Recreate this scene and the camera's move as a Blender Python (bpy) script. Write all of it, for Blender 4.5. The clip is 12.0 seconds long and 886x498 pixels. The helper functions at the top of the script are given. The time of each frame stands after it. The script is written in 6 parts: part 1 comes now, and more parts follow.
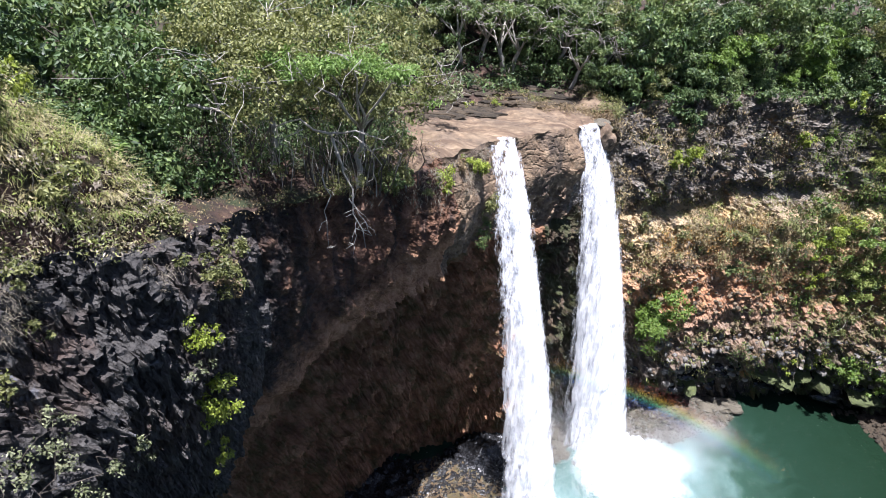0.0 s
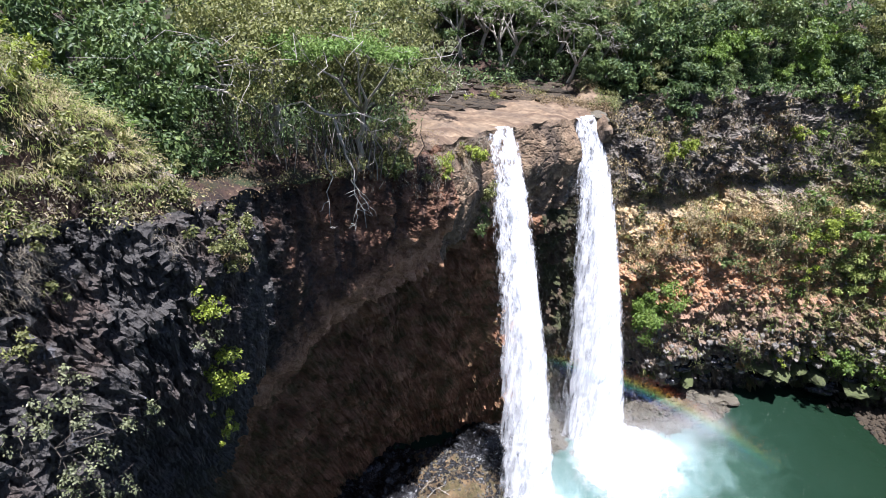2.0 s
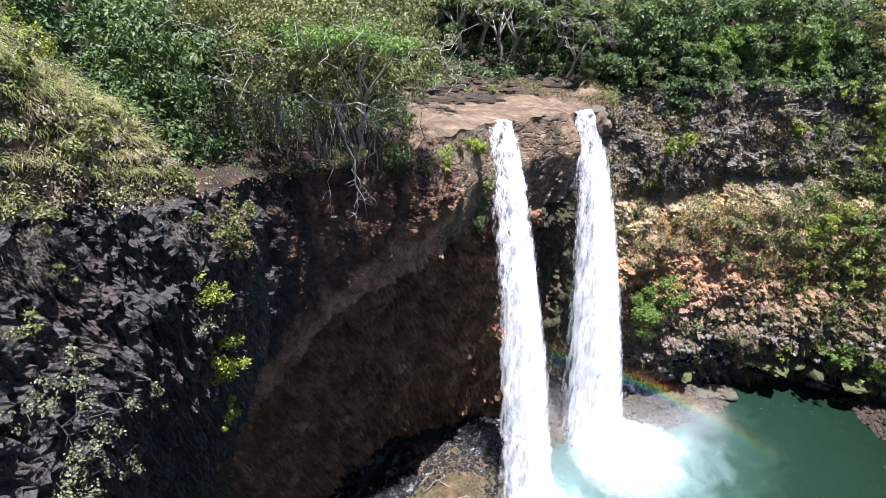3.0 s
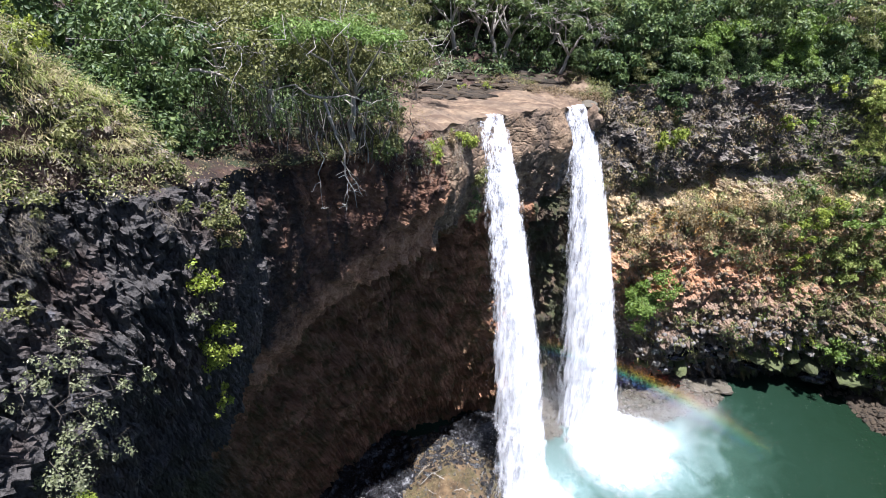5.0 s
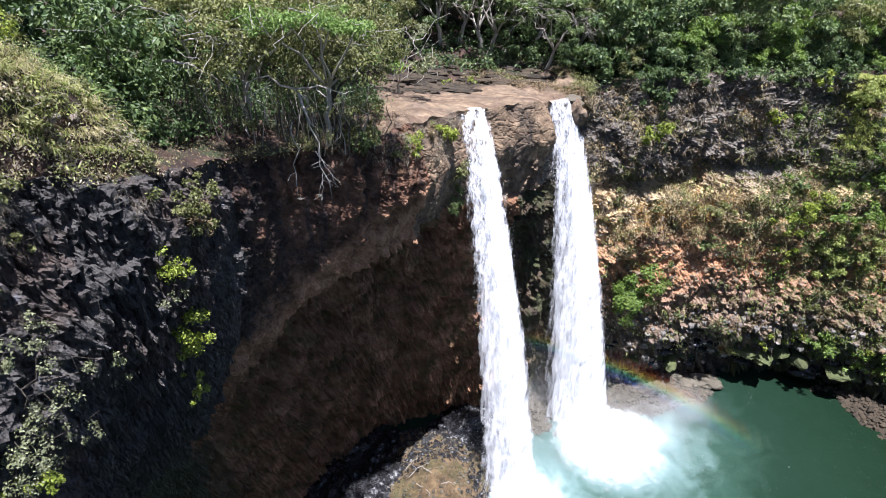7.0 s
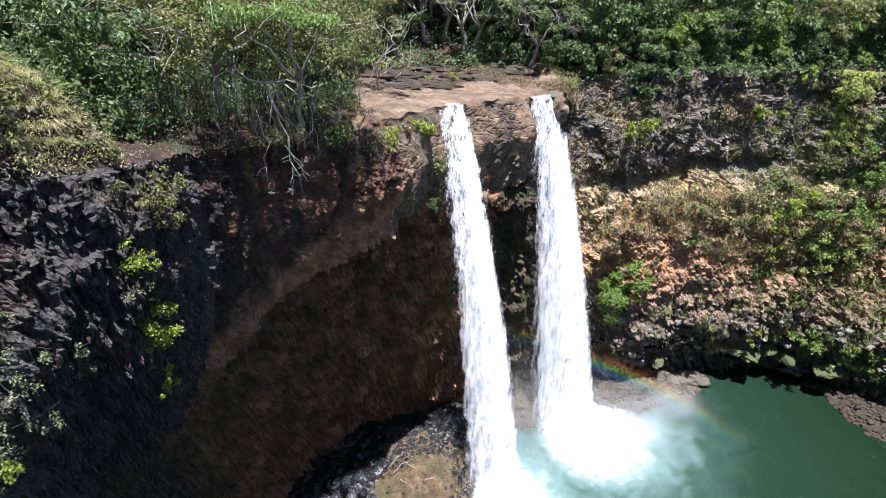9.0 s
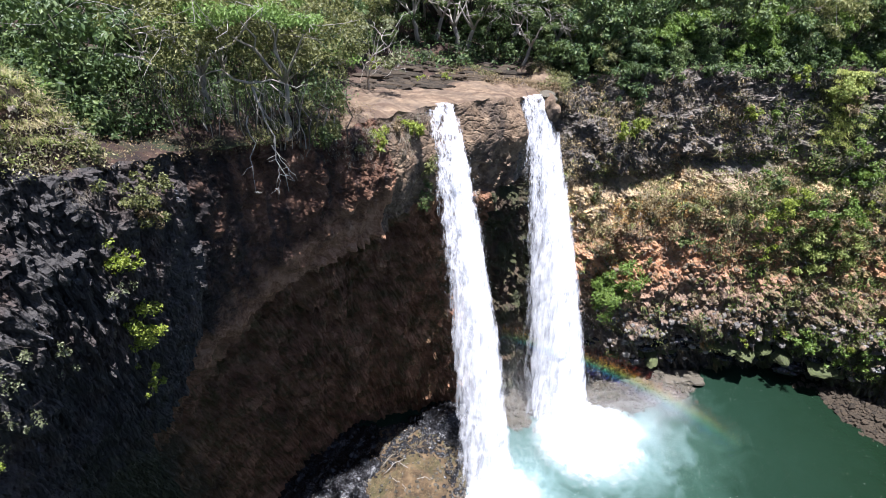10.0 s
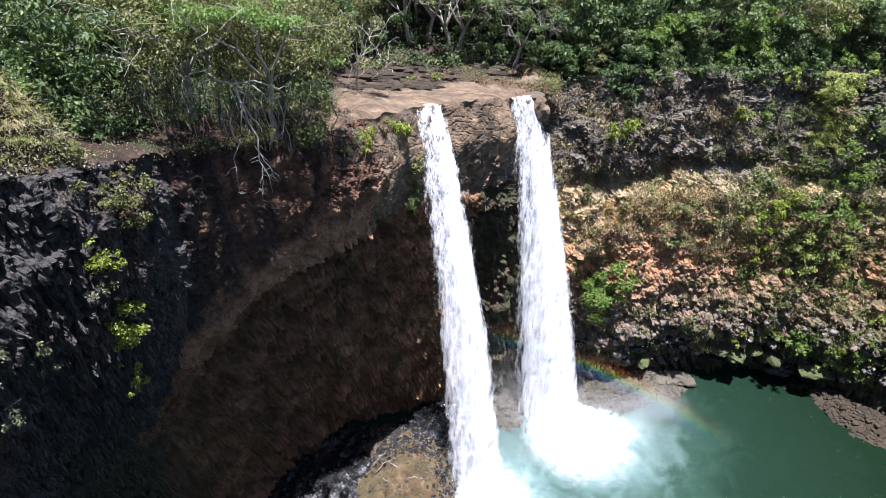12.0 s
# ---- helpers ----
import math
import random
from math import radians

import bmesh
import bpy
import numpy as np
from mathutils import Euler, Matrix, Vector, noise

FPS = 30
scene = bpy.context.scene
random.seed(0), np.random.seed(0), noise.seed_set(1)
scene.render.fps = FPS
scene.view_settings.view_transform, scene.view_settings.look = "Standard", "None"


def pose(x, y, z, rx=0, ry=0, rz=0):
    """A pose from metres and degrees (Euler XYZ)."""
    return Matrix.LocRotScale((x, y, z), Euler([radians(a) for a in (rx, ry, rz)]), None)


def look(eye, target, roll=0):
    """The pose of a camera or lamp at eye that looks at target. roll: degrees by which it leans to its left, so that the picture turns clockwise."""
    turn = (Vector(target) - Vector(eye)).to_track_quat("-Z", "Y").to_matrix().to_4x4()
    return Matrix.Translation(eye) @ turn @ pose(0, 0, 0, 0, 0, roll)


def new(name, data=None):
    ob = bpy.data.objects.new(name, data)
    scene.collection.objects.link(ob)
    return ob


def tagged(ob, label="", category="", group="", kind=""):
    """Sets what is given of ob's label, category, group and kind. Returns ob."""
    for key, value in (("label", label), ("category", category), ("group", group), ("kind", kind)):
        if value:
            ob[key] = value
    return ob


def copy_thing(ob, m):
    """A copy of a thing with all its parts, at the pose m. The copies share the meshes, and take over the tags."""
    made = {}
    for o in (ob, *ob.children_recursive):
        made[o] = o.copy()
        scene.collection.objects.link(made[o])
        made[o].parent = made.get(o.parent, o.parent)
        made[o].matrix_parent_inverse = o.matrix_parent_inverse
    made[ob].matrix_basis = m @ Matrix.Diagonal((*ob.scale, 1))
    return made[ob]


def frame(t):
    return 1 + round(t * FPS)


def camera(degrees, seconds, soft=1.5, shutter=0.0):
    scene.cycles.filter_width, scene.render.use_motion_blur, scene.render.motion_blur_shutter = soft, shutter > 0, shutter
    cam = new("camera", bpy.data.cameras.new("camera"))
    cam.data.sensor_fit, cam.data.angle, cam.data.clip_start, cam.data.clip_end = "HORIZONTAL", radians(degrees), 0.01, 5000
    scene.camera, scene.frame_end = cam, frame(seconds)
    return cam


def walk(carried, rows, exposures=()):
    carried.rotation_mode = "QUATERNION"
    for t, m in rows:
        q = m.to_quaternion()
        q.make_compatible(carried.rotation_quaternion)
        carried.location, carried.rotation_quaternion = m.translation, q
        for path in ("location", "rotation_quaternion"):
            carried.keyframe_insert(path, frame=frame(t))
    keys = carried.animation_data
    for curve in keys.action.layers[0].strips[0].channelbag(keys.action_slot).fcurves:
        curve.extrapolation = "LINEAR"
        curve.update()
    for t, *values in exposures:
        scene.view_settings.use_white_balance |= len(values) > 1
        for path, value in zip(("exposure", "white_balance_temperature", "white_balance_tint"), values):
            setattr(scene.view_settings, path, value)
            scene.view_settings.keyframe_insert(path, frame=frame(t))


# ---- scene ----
cam = camera(72, 12.0, soft=0.55)
PATH = [
    (0, (0.036, -2.121, 39.602), (0.025, 14.076, 27.869), 4.84),
    (0.5, (0.051, -2.283, 39.532), (0.051, 13.922, 27.810), 4.89),
    (1, (0.105, -2.557, 39.484), (0.082, 13.666, 27.787), 4.87),
    (1.5, (0.162, -2.881, 39.403), (0.115, 13.376, 27.753), 4.82),
    (2, (0.200, -3.188, 39.305), (0.145, 13.080, 27.671), 4.81),
    (2.5, (0.247, -3.469, 39.202), (0.180, 12.806, 27.578), 4.78),
    (3, (0.299, -3.660, 39.168), (0.211, 12.597, 27.519), 4.81),
    (5, (0.828, -4.194, 39.094), (0.678, 12.078, 27.466), 4.46),
    (5.5, (1.078, -4.271, 39.060), (0.917, 12.003, 27.435), 4.38),
    (6, (1.336, -4.363, 39.029), (1.161, 11.912, 27.406), 4.34),
    (6.5, (1.638, -4.478, 38.987), (1.424, 11.803, 27.373), 4.22),
    (7, (1.962, -4.557, 38.954), (1.716, 11.720, 27.335), 4.14),
    (9, (3.219, -4.683, 38.885), (2.906, 11.585, 27.255), 3.98),
    (9.5, (3.520, -4.670, 38.920), (3.183, 11.587, 27.276), 3.98),
    (10, (3.794, -4.664, 38.941), (3.449, 11.590, 27.293), 3.95),
    (10.5, (4.020, -4.664, 38.980), (3.662, 11.589, 27.330), 3.97),
    (11, (4.199, -4.668, 39.002), (3.848, 11.587, 27.354), 3.99),
    (11.5, (4.353, -4.705, 39.041), (3.998, 11.555, 27.401), 4.04),
    (12, (4.475, -4.689, 39.060), (4.123, 11.564, 27.411), 4.08),
]
walk(cam, [(t, look(eye, target, roll)) for t, eye, target, roll in PATH], ((0.0, 1.36, 5900, 18), (7.0, 1.34, 5900, 18), (12.0, 1.26, 5900, 18)))

# ---- light ----
SUN_ELEVATION, SUN_AZIMUTH = 84.3, 179.0          # degrees; azimuth clockwise from +y; opposite the centre of the rainbow
world = bpy.data.worlds.new("sky")
scene.world = world
world.use_nodes = True
sky = world.node_tree.nodes.new("ShaderNodeTexSky")
sky.sky_type, sky.sun_disc = "NISHITA", False
sky.sun_elevation, sky.sun_rotation = radians(SUN_ELEVATION), radians(SUN_AZIMUTH)
world.node_tree.nodes["Background"].inputs["Strength"].default_value = 0.05
world.node_tree.links.new(sky.outputs["Color"], world.node_tree.nodes["Background"].inputs["Color"])
sun = new("sun", bpy.data.lights.new("sun", "SUN"))
sun.data.energy, sun.data.angle, sun.data.color = 5.0, radians(0.55), (1.0, 0.98, 0.94)
_e, _a = radians(SUN_ELEVATION), radians(SUN_AZIMUTH)
TO_SUN = Vector((math.cos(_e) * math.sin(_a), math.cos(_e) * math.cos(_a), math.sin(_e)))
sun.matrix_world = look(TO_SUN * 100, (0, 0, 0))


# ---- noise and meshes ----
def hashed(i, seed=0):
    """Pseudo-random numbers in 0..1 for rows of three integers."""
    i = i.astype(np.int64)
    h = (i[..., 0] * 374761393 + i[..., 1] * 668265263 + i[..., 2] * 2147483647 + seed * 974634777) & 0xFFFFFFFF
    h = ((h ^ (h >> 13)) * 1274126177) & 0xFFFFFFFF
    h = ((h ^ (h >> 16)) * 2246822519) & 0xFFFFFFFF
    return ((h ^ (h >> 15)) & 0xFFFFFF) / float(0xFFFFFF)


def value_noise(p, seed=0):
    """Smooth noise in -1..1 at rows of points."""
    i = np.floor(p)
    f = p - i
    f = f * f * (3 - 2 * f)
    out = 0
    for dx in (0, 1):
        for dy in (0, 1):
            for dz in (0, 1):
                w = np.abs(1 - dx - f[:, 0]) * np.abs(1 - dy - f[:, 1]) * np.abs(1 - dz - f[:, 2])
                out = out + w * hashed(i + np.array([dx, dy, dz]), seed)
    return out * 2 - 1


def fbm(p, octaves=4, seed=0, gain=0.5):
    out, a, s = 0, 1.0, 1.0
    for k in range(octaves):
        out = out + a * value_noise(p * s + 17.3 * k, seed + k)
        a, s = a * gain, s * 2.03
    return out


def cells(p, seed=0):
    """Worley noise: the distance to the nearest and second nearest seed point, and the nearest one's random number."""
    i = np.floor(p)
    near = np.full(len(p), 9.0)
    second = np.full(len(p), 9.0)
    number = np.zeros(len(p))
    for dx in (-1, 0, 1):
        for dy in (-1, 0, 1):
            for dz in (-1, 0, 1):
                c = i + np.array([dx, dy, dz])
                q = c + np.stack([hashed(c, seed + 1), hashed(c, seed + 2), hashed(c, seed + 3)], -1)
                d = np.sqrt(((p - q) ** 2).sum(-1))
                closer = d < near
                second = np.where(closer, near, np.minimum(second, d))
                number = np.where(closer, hashed(c, seed + 4), number)
                near = np.where(closer, d, near)
    return near, second, number


def mesh_of(name, verts, faces, material, smooth=False):
    me = bpy.data.meshes.new(name)
    me.from_pydata(np.asarray(verts, float).tolist(), [], [list(map(int, f)) for f in faces])
    me.materials.append(material)
    if smooth:
        me.polygons.foreach_set("use_smooth", [True] * len(me.polygons))
    me.update()
    return me


def part(name, verts, faces, material, parent=None, label="", smooth=False):
    ob = new(name, mesh_of(name, verts, faces, material, smooth))
    if parent is not None:
        ob.parent = parent
    if label:
        tagged(ob, label)
    return ob


def joined(pieces):
    """Several (verts, faces) as one."""
    vs, fs, n = [], [], 0
    for v, f in pieces:
        vs.append(np.asarray(v, float))
        fs.extend([[n + int(k) for k in face] for face in f])
        n += len(v)
    return np.concatenate(vs), fs


def grid_faces(rows, cols, wrap=False):
    a = np.arange(rows * cols).reshape(rows, cols)
    if wrap:
        a = np.concatenate([a, a[:, :1]], 1)
    return np.stack([a[:-1, :-1], a[:-1, 1:], a[1:, 1:], a[1:, :-1]], -1).reshape(-1, 4)


def spline(points, per):
    """A closed smooth curve (Catmull-Rom) through points; per: how many samples each stretch takes."""
    p = np.asarray(points, float)
    n, out = len(p), []
    for k in range(n):
        a, b, c, d = p[(k - 1) % n], p[k], p[(k + 1) % n], p[(k + 2) % n]
        t = (np.arange(per[k]) / per[k])[:, None]
        out.append(0.5 * (2 * b + (c - a) * t + (2 * a - 5 * b + 4 * c - d) * t**2 + (3 * b - a - 3 * c + d) * t**3))
    return np.concatenate(out)


def tube(points, radii, sides=7):
    """A tapered round limb along points."""
    p = np.asarray(points, float)
    d = np.gradient(p, axis=0)
    d /= np.linalg.norm(d, axis=1)[:, None] + 1e-9
    ref = np.array([0.31, 0.87, 0.38])
    u = np.cross(d, ref)
    u /= np.linalg.norm(u, axis=1)[:, None] + 1e-9
    w = np.cross(d, u)
    a = np.linspace(0, 2 * math.pi, sides, endpoint=False)
    ring = u[:, None] * np.cos(a)[None, :, None] + w[:, None] * np.sin(a)[None, :, None]
    v = (p[:, None] + ring * np.asarray(radii, float)[:, None, None]).reshape(-1, 3)
    f = grid_faces(len(p), sides, True).tolist()
    f.append(list(range(sides))[::-1])
    f.append([(len(p) - 1) * sides + k for k in range(sides)])
    return v, f


# ---- materials ----
class Nodes:
    """A small writer of node materials."""

    def __init__(self, name):
        self.mat = bpy.data.materials.new(name)
        self.mat.use_nodes = True
        self.tree = self.mat.node_tree
        self.bsdf = self.tree.nodes["Principled BSDF"]
        self.at = self.tree.nodes.new("ShaderNodeTexCoord").outputs["Object"]

    def add(self, kind, **values):
        node = self.tree.nodes.new(kind)
        for key, value in values.items():
            node.inputs[key.replace("_", " ")].default_value = value
        return node

    def link(self, a, b):
        self.tree.links.new(a, b)

    def stretch(self, x, y, z):
        m = self.add("ShaderNodeMapping", Scale=(x, y, z))
        self.link(self.at, m.inputs["Vector"])
        return m.outputs["Vector"]

    def noise(self, scale, detail=5.0, rough=0.6, at=None, distortion=0.0):
        n = self.add("ShaderNodeTexNoise", Scale=scale, Detail=detail, Roughness=rough, Distortion=distortion)
        self.link(at or self.at, n.inputs["Vector"])
        return n.outputs["Fac"]

    def cell(self, scale, at=None, feature="F1"):
        n = self.add("ShaderNodeTexVoronoi", Scale=scale)
        n.feature = feature
        self.link(at or self.at, n.inputs["Vector"])
        return n

    def ramp(self, fac, *stops):
        r = self.tree.nodes.new("ShaderNodeValToRGB")
        e = r.color_ramp.elements
        while len(e) < len(stops):
            e.new(0.5)
        for el, (pos, col) in zip(e, stops):
            el.position, el.color = pos, (*col, 1) if len(col) == 3 else col
        self.link(fac, r.inputs["Fac"])
        return r.outputs["Color"]

    def math(self, op, a, b=0.0):
        m = self.tree.nodes.new("ShaderNodeMath")
        m.operation = op
        for k, v in enumerate((a, b)):
            if isinstance(v, (int, float)):
                m.inputs[k].default_value = v
            else:
                self.link(v, m.inputs[k])
        return m.outputs[0]

    def mix(self, fac, a, b, blend="MIX"):
        m = self.tree.nodes.new("ShaderNodeMix")
        m.data_type, m.blend_type = "RGBA", blend
        for sock, v in ((m.inputs[0], fac), (m.inputs[6], a), (m.inputs[7], b)):
            if isinstance(v, (int, float)):
                sock.default_value = v
            elif isinstance(v, tuple):
                sock.default_value = (*v, 1)
            else:
                self.link(v, sock)
        return m.outputs[2]

    def height(self):
        s = self.tree.nodes.new("ShaderNodeSeparateXYZ")
        self.link(self.at, s.inputs[0])
        return s.outputs

    def finish(self, color, rough=0.9, bump=None, strength=0.5, distance=0.1, **more):
        for key, v in (("Base Color", color), ("Roughness", rough)):
            if isinstance(v, tuple):
                self.bsdf.inputs[key].default_value = (*v, 1)
            elif isinstance(v, (int, float)):
                self.bsdf.inputs[key].default_value = v
            else:
                self.link(v, self.bsdf.inputs[key])
        for key, v in more.items():
            self.bsdf.inputs[key.replace("_", " ")].default_value = v
        if bump is not None:
            b = self.add("ShaderNodeBump", Strength=strength, Distance=distance)
            self.link(bump, b.inputs["Height"])
            self.link(b.outputs["Normal"], self.bsdf.inputs["Normal"])
        return self.mat


def basalt_material():
    n = Nodes("dark_basalt")
    big, mid, fine = n.noise(0.35, 4), n.noise(2.2, 6), n.noise(14, 4, 0.7)
    col = n.ramp(mid, (0.3, (0.022, 0.020, 0.020)), (0.53, (0.062, 0.057, 0.053)), (0.72, (0.095, 0.087, 0.080)))
    col = n.mix(n.ramp(big, (0.5, (0, 0, 0)), (0.68, (1, 1, 1))), col, (0.085, 0.055, 0.042))
    streak = n.noise(1.0, 4, 0.6, n.stretch(1.6, 1.6, 0.22))
    col = n.mix(n.ramp(streak, (0.64, (0, 0, 0)), (0.75, (0.55, 0.55, 0.55))), col, (0.27, 0.29, 0.33))
    col = n.mix(n.ramp(fine, (0.4, (0, 0, 0)), (0.8, (0.35, 0.35, 0.35))), col, (0.12, 0.112, 0.105))
    low = n.math("ADD", n.height()[2], n.math("MULTIPLY", n.math("SUBTRACT", n.noise(0.5, 5, 0.7), 0.5), 14.0))
    col = n.mix(n.ramp(n.math("DIVIDE", low, 30.0), (0.42, (0.7, 0.7, 0.7)), (0.62, (0, 0, 0))), col, n.ramp(fine, (0.3, (0.040, 0.044, 0.020)), (0.7, (0.15, 0.155, 0.065))))
    bump = n.math("ADD", n.math("MULTIPLY", n.cell(8.5, n.stretch(1, 1, 0.35)).outputs["Distance"], 0.9), n.math("MULTIPLY", fine, 0.5))
    return n.finish(col, n.ramp(mid, (0.3, (0.62,) * 3), (0.7, (0.95,) * 3)), bump, 1.0, 0.16)


def overhang_material():
    n = Nodes("red_brown_overhang_rock")
    big, mid, fine = n.noise(0.22, 5, 0.6, None, 0.6), n.noise(1.3, 6, 0.65), n.noise(11, 5, 0.7)
    col = n.ramp(mid, (0.32, (0.062, 0.034, 0.024)), (0.5, (0.20, 0.105, 0.066)), (0.7, (0.36, 0.20, 0.125)))
    col = n.mix(n.ramp(big, (0.52, (0, 0, 0)), (0.72, (0.8, 0.8, 0.8))), col, n.ramp(mid, (0.3, (0.022, 0.022, 0.024)), (0.7, (0.085, 0.075, 0.07))))
    streak = n.noise(1.1, 5, 0.6, n.stretch(1.3, 1.3, 0.1))
    col = n.mix(n.ramp(streak, (0.50, (0, 0, 0)), (0.64, (0.75, 0.75, 0.75))), col, (0.048, 0.045, 0.047))
    moss = n.noise(0.55, 6, 0.7)
    col = n.mix(n.ramp(moss, (0.56, (0, 0, 0)), (0.72, (0.6, 0.6, 0.6))), col, (0.045, 0.055, 0.018))
    col = n.mix(n.ramp(fine, (0.45, (0, 0, 0)), (0.8, (0.35, 0.35, 0.35))), col, (0.21, 0.15, 0.11))
    x, _, z = n.height()                                           # brow's brown rock, painted paler as bounced light, which climbs to the right
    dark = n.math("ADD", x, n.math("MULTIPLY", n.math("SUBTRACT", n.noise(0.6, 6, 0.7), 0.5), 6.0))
    bed = n.math("SUBTRACT", z, n.math("ADD", n.math("MULTIPLY", x, 0.55), 21.4))
    bed = n.math("ADD", bed, n.math("MULTIPLY", n.math("SUBTRACT", n.noise(0.7, 6, 0.65), 0.5), 5.0))
    col = n.mix(n.ramp(n.math("DIVIDE", bed, 6.0), (0.25, (0.85, 0.85, 0.85)), (0.5, (0, 0, 0))), col, n.ramp(n.math("ADD", n.math("MULTIPLY", mid, 0.6), n.math("MULTIPLY", fine, 0.4)), (0.36, (0.24, 0.125, 0.072)), (0.5, (0.58, 0.325, 0.185)), (0.66, (0.74, 0.47, 0.30))))
    # Darker towards the left end, above the brow only.
    left_tone = n.math("MULTIPLY", n.ramp(n.math("ADD", n.math("DIVIDE", dark, 10.0), 1.0), (0.36, (0.92, 0.92, 0.92)), (0.52, (0, 0, 0))), n.ramp(n.math("DIVIDE", bed, 6.0), (0.12, (0, 0, 0)), (0.36, (1, 1, 1))))
    col = n.mix(left_tone, col, n.ramp(fine, (0.3, (0.014, 0.014, 0.015)), (0.7, (0.075, 0.070, 0.068))))
    bump = n.math("ADD", n.math("MULTIPLY", n.noise(3.2, 6, 0.7), 1.0), n.math("MULTIPLY", fine, 0.4))
    return n.finish(col, 0.88, bump, 1.0, 0.3, Specular_IOR_Level=0.2)


def cave_material():
    n = Nodes("damp_mossy_shaded_cave_rock")
    mid, fine = n.noise(1.0, 6, 0.65), n.noise(9, 5, 0.7)
    layer = n.noise(0.5, 7, 0.7, n.stretch(0.8, 0.8, 1.2))
    col = n.ramp(layer, (0.3, (0.085, 0.046, 0.028)), (0.52, (0.33, 0.17, 0.098)), (0.70, (0.56, 0.33, 0.20)))
    # Moss over the rock, kept dark to carry the hollow's shade too.
    col = n.mix(n.ramp(mid, (0.46, (0, 0, 0)), (0.63, (0.72, 0.72, 0.72))), col, n.ramp(fine, (0.3, (0.038, 0.042, 0.015)), (0.75, (0.14, 0.135, 0.048))))
    col = n.mix(n.ramp(fine, (0.55, (0, 0, 0)), (0.8, (0.35, 0.35, 0.35))), col, (0.20, 0.14, 0.09))
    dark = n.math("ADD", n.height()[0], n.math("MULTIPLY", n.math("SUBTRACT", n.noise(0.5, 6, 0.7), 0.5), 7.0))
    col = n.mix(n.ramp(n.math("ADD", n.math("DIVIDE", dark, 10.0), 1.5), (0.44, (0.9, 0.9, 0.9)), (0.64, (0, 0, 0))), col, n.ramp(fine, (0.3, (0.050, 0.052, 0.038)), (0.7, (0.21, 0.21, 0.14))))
    return n.finish(col, 0.8, n.math("ADD", n.math("MULTIPLY", n.noise(3.2, 6, 0.7), 1.0), n.math("MULTIPLY", fine, 0.5)), 1.0, 0.28, Specular_IOR_Level=0.2)


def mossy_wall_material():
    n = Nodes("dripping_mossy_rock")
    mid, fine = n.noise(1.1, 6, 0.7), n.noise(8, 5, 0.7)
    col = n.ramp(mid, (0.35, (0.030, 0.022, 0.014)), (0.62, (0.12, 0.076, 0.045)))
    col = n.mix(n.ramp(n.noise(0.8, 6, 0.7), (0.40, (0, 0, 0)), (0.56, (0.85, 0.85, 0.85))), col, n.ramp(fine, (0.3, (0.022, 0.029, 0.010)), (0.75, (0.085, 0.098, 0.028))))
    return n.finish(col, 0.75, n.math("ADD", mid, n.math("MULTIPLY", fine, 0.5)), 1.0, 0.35)


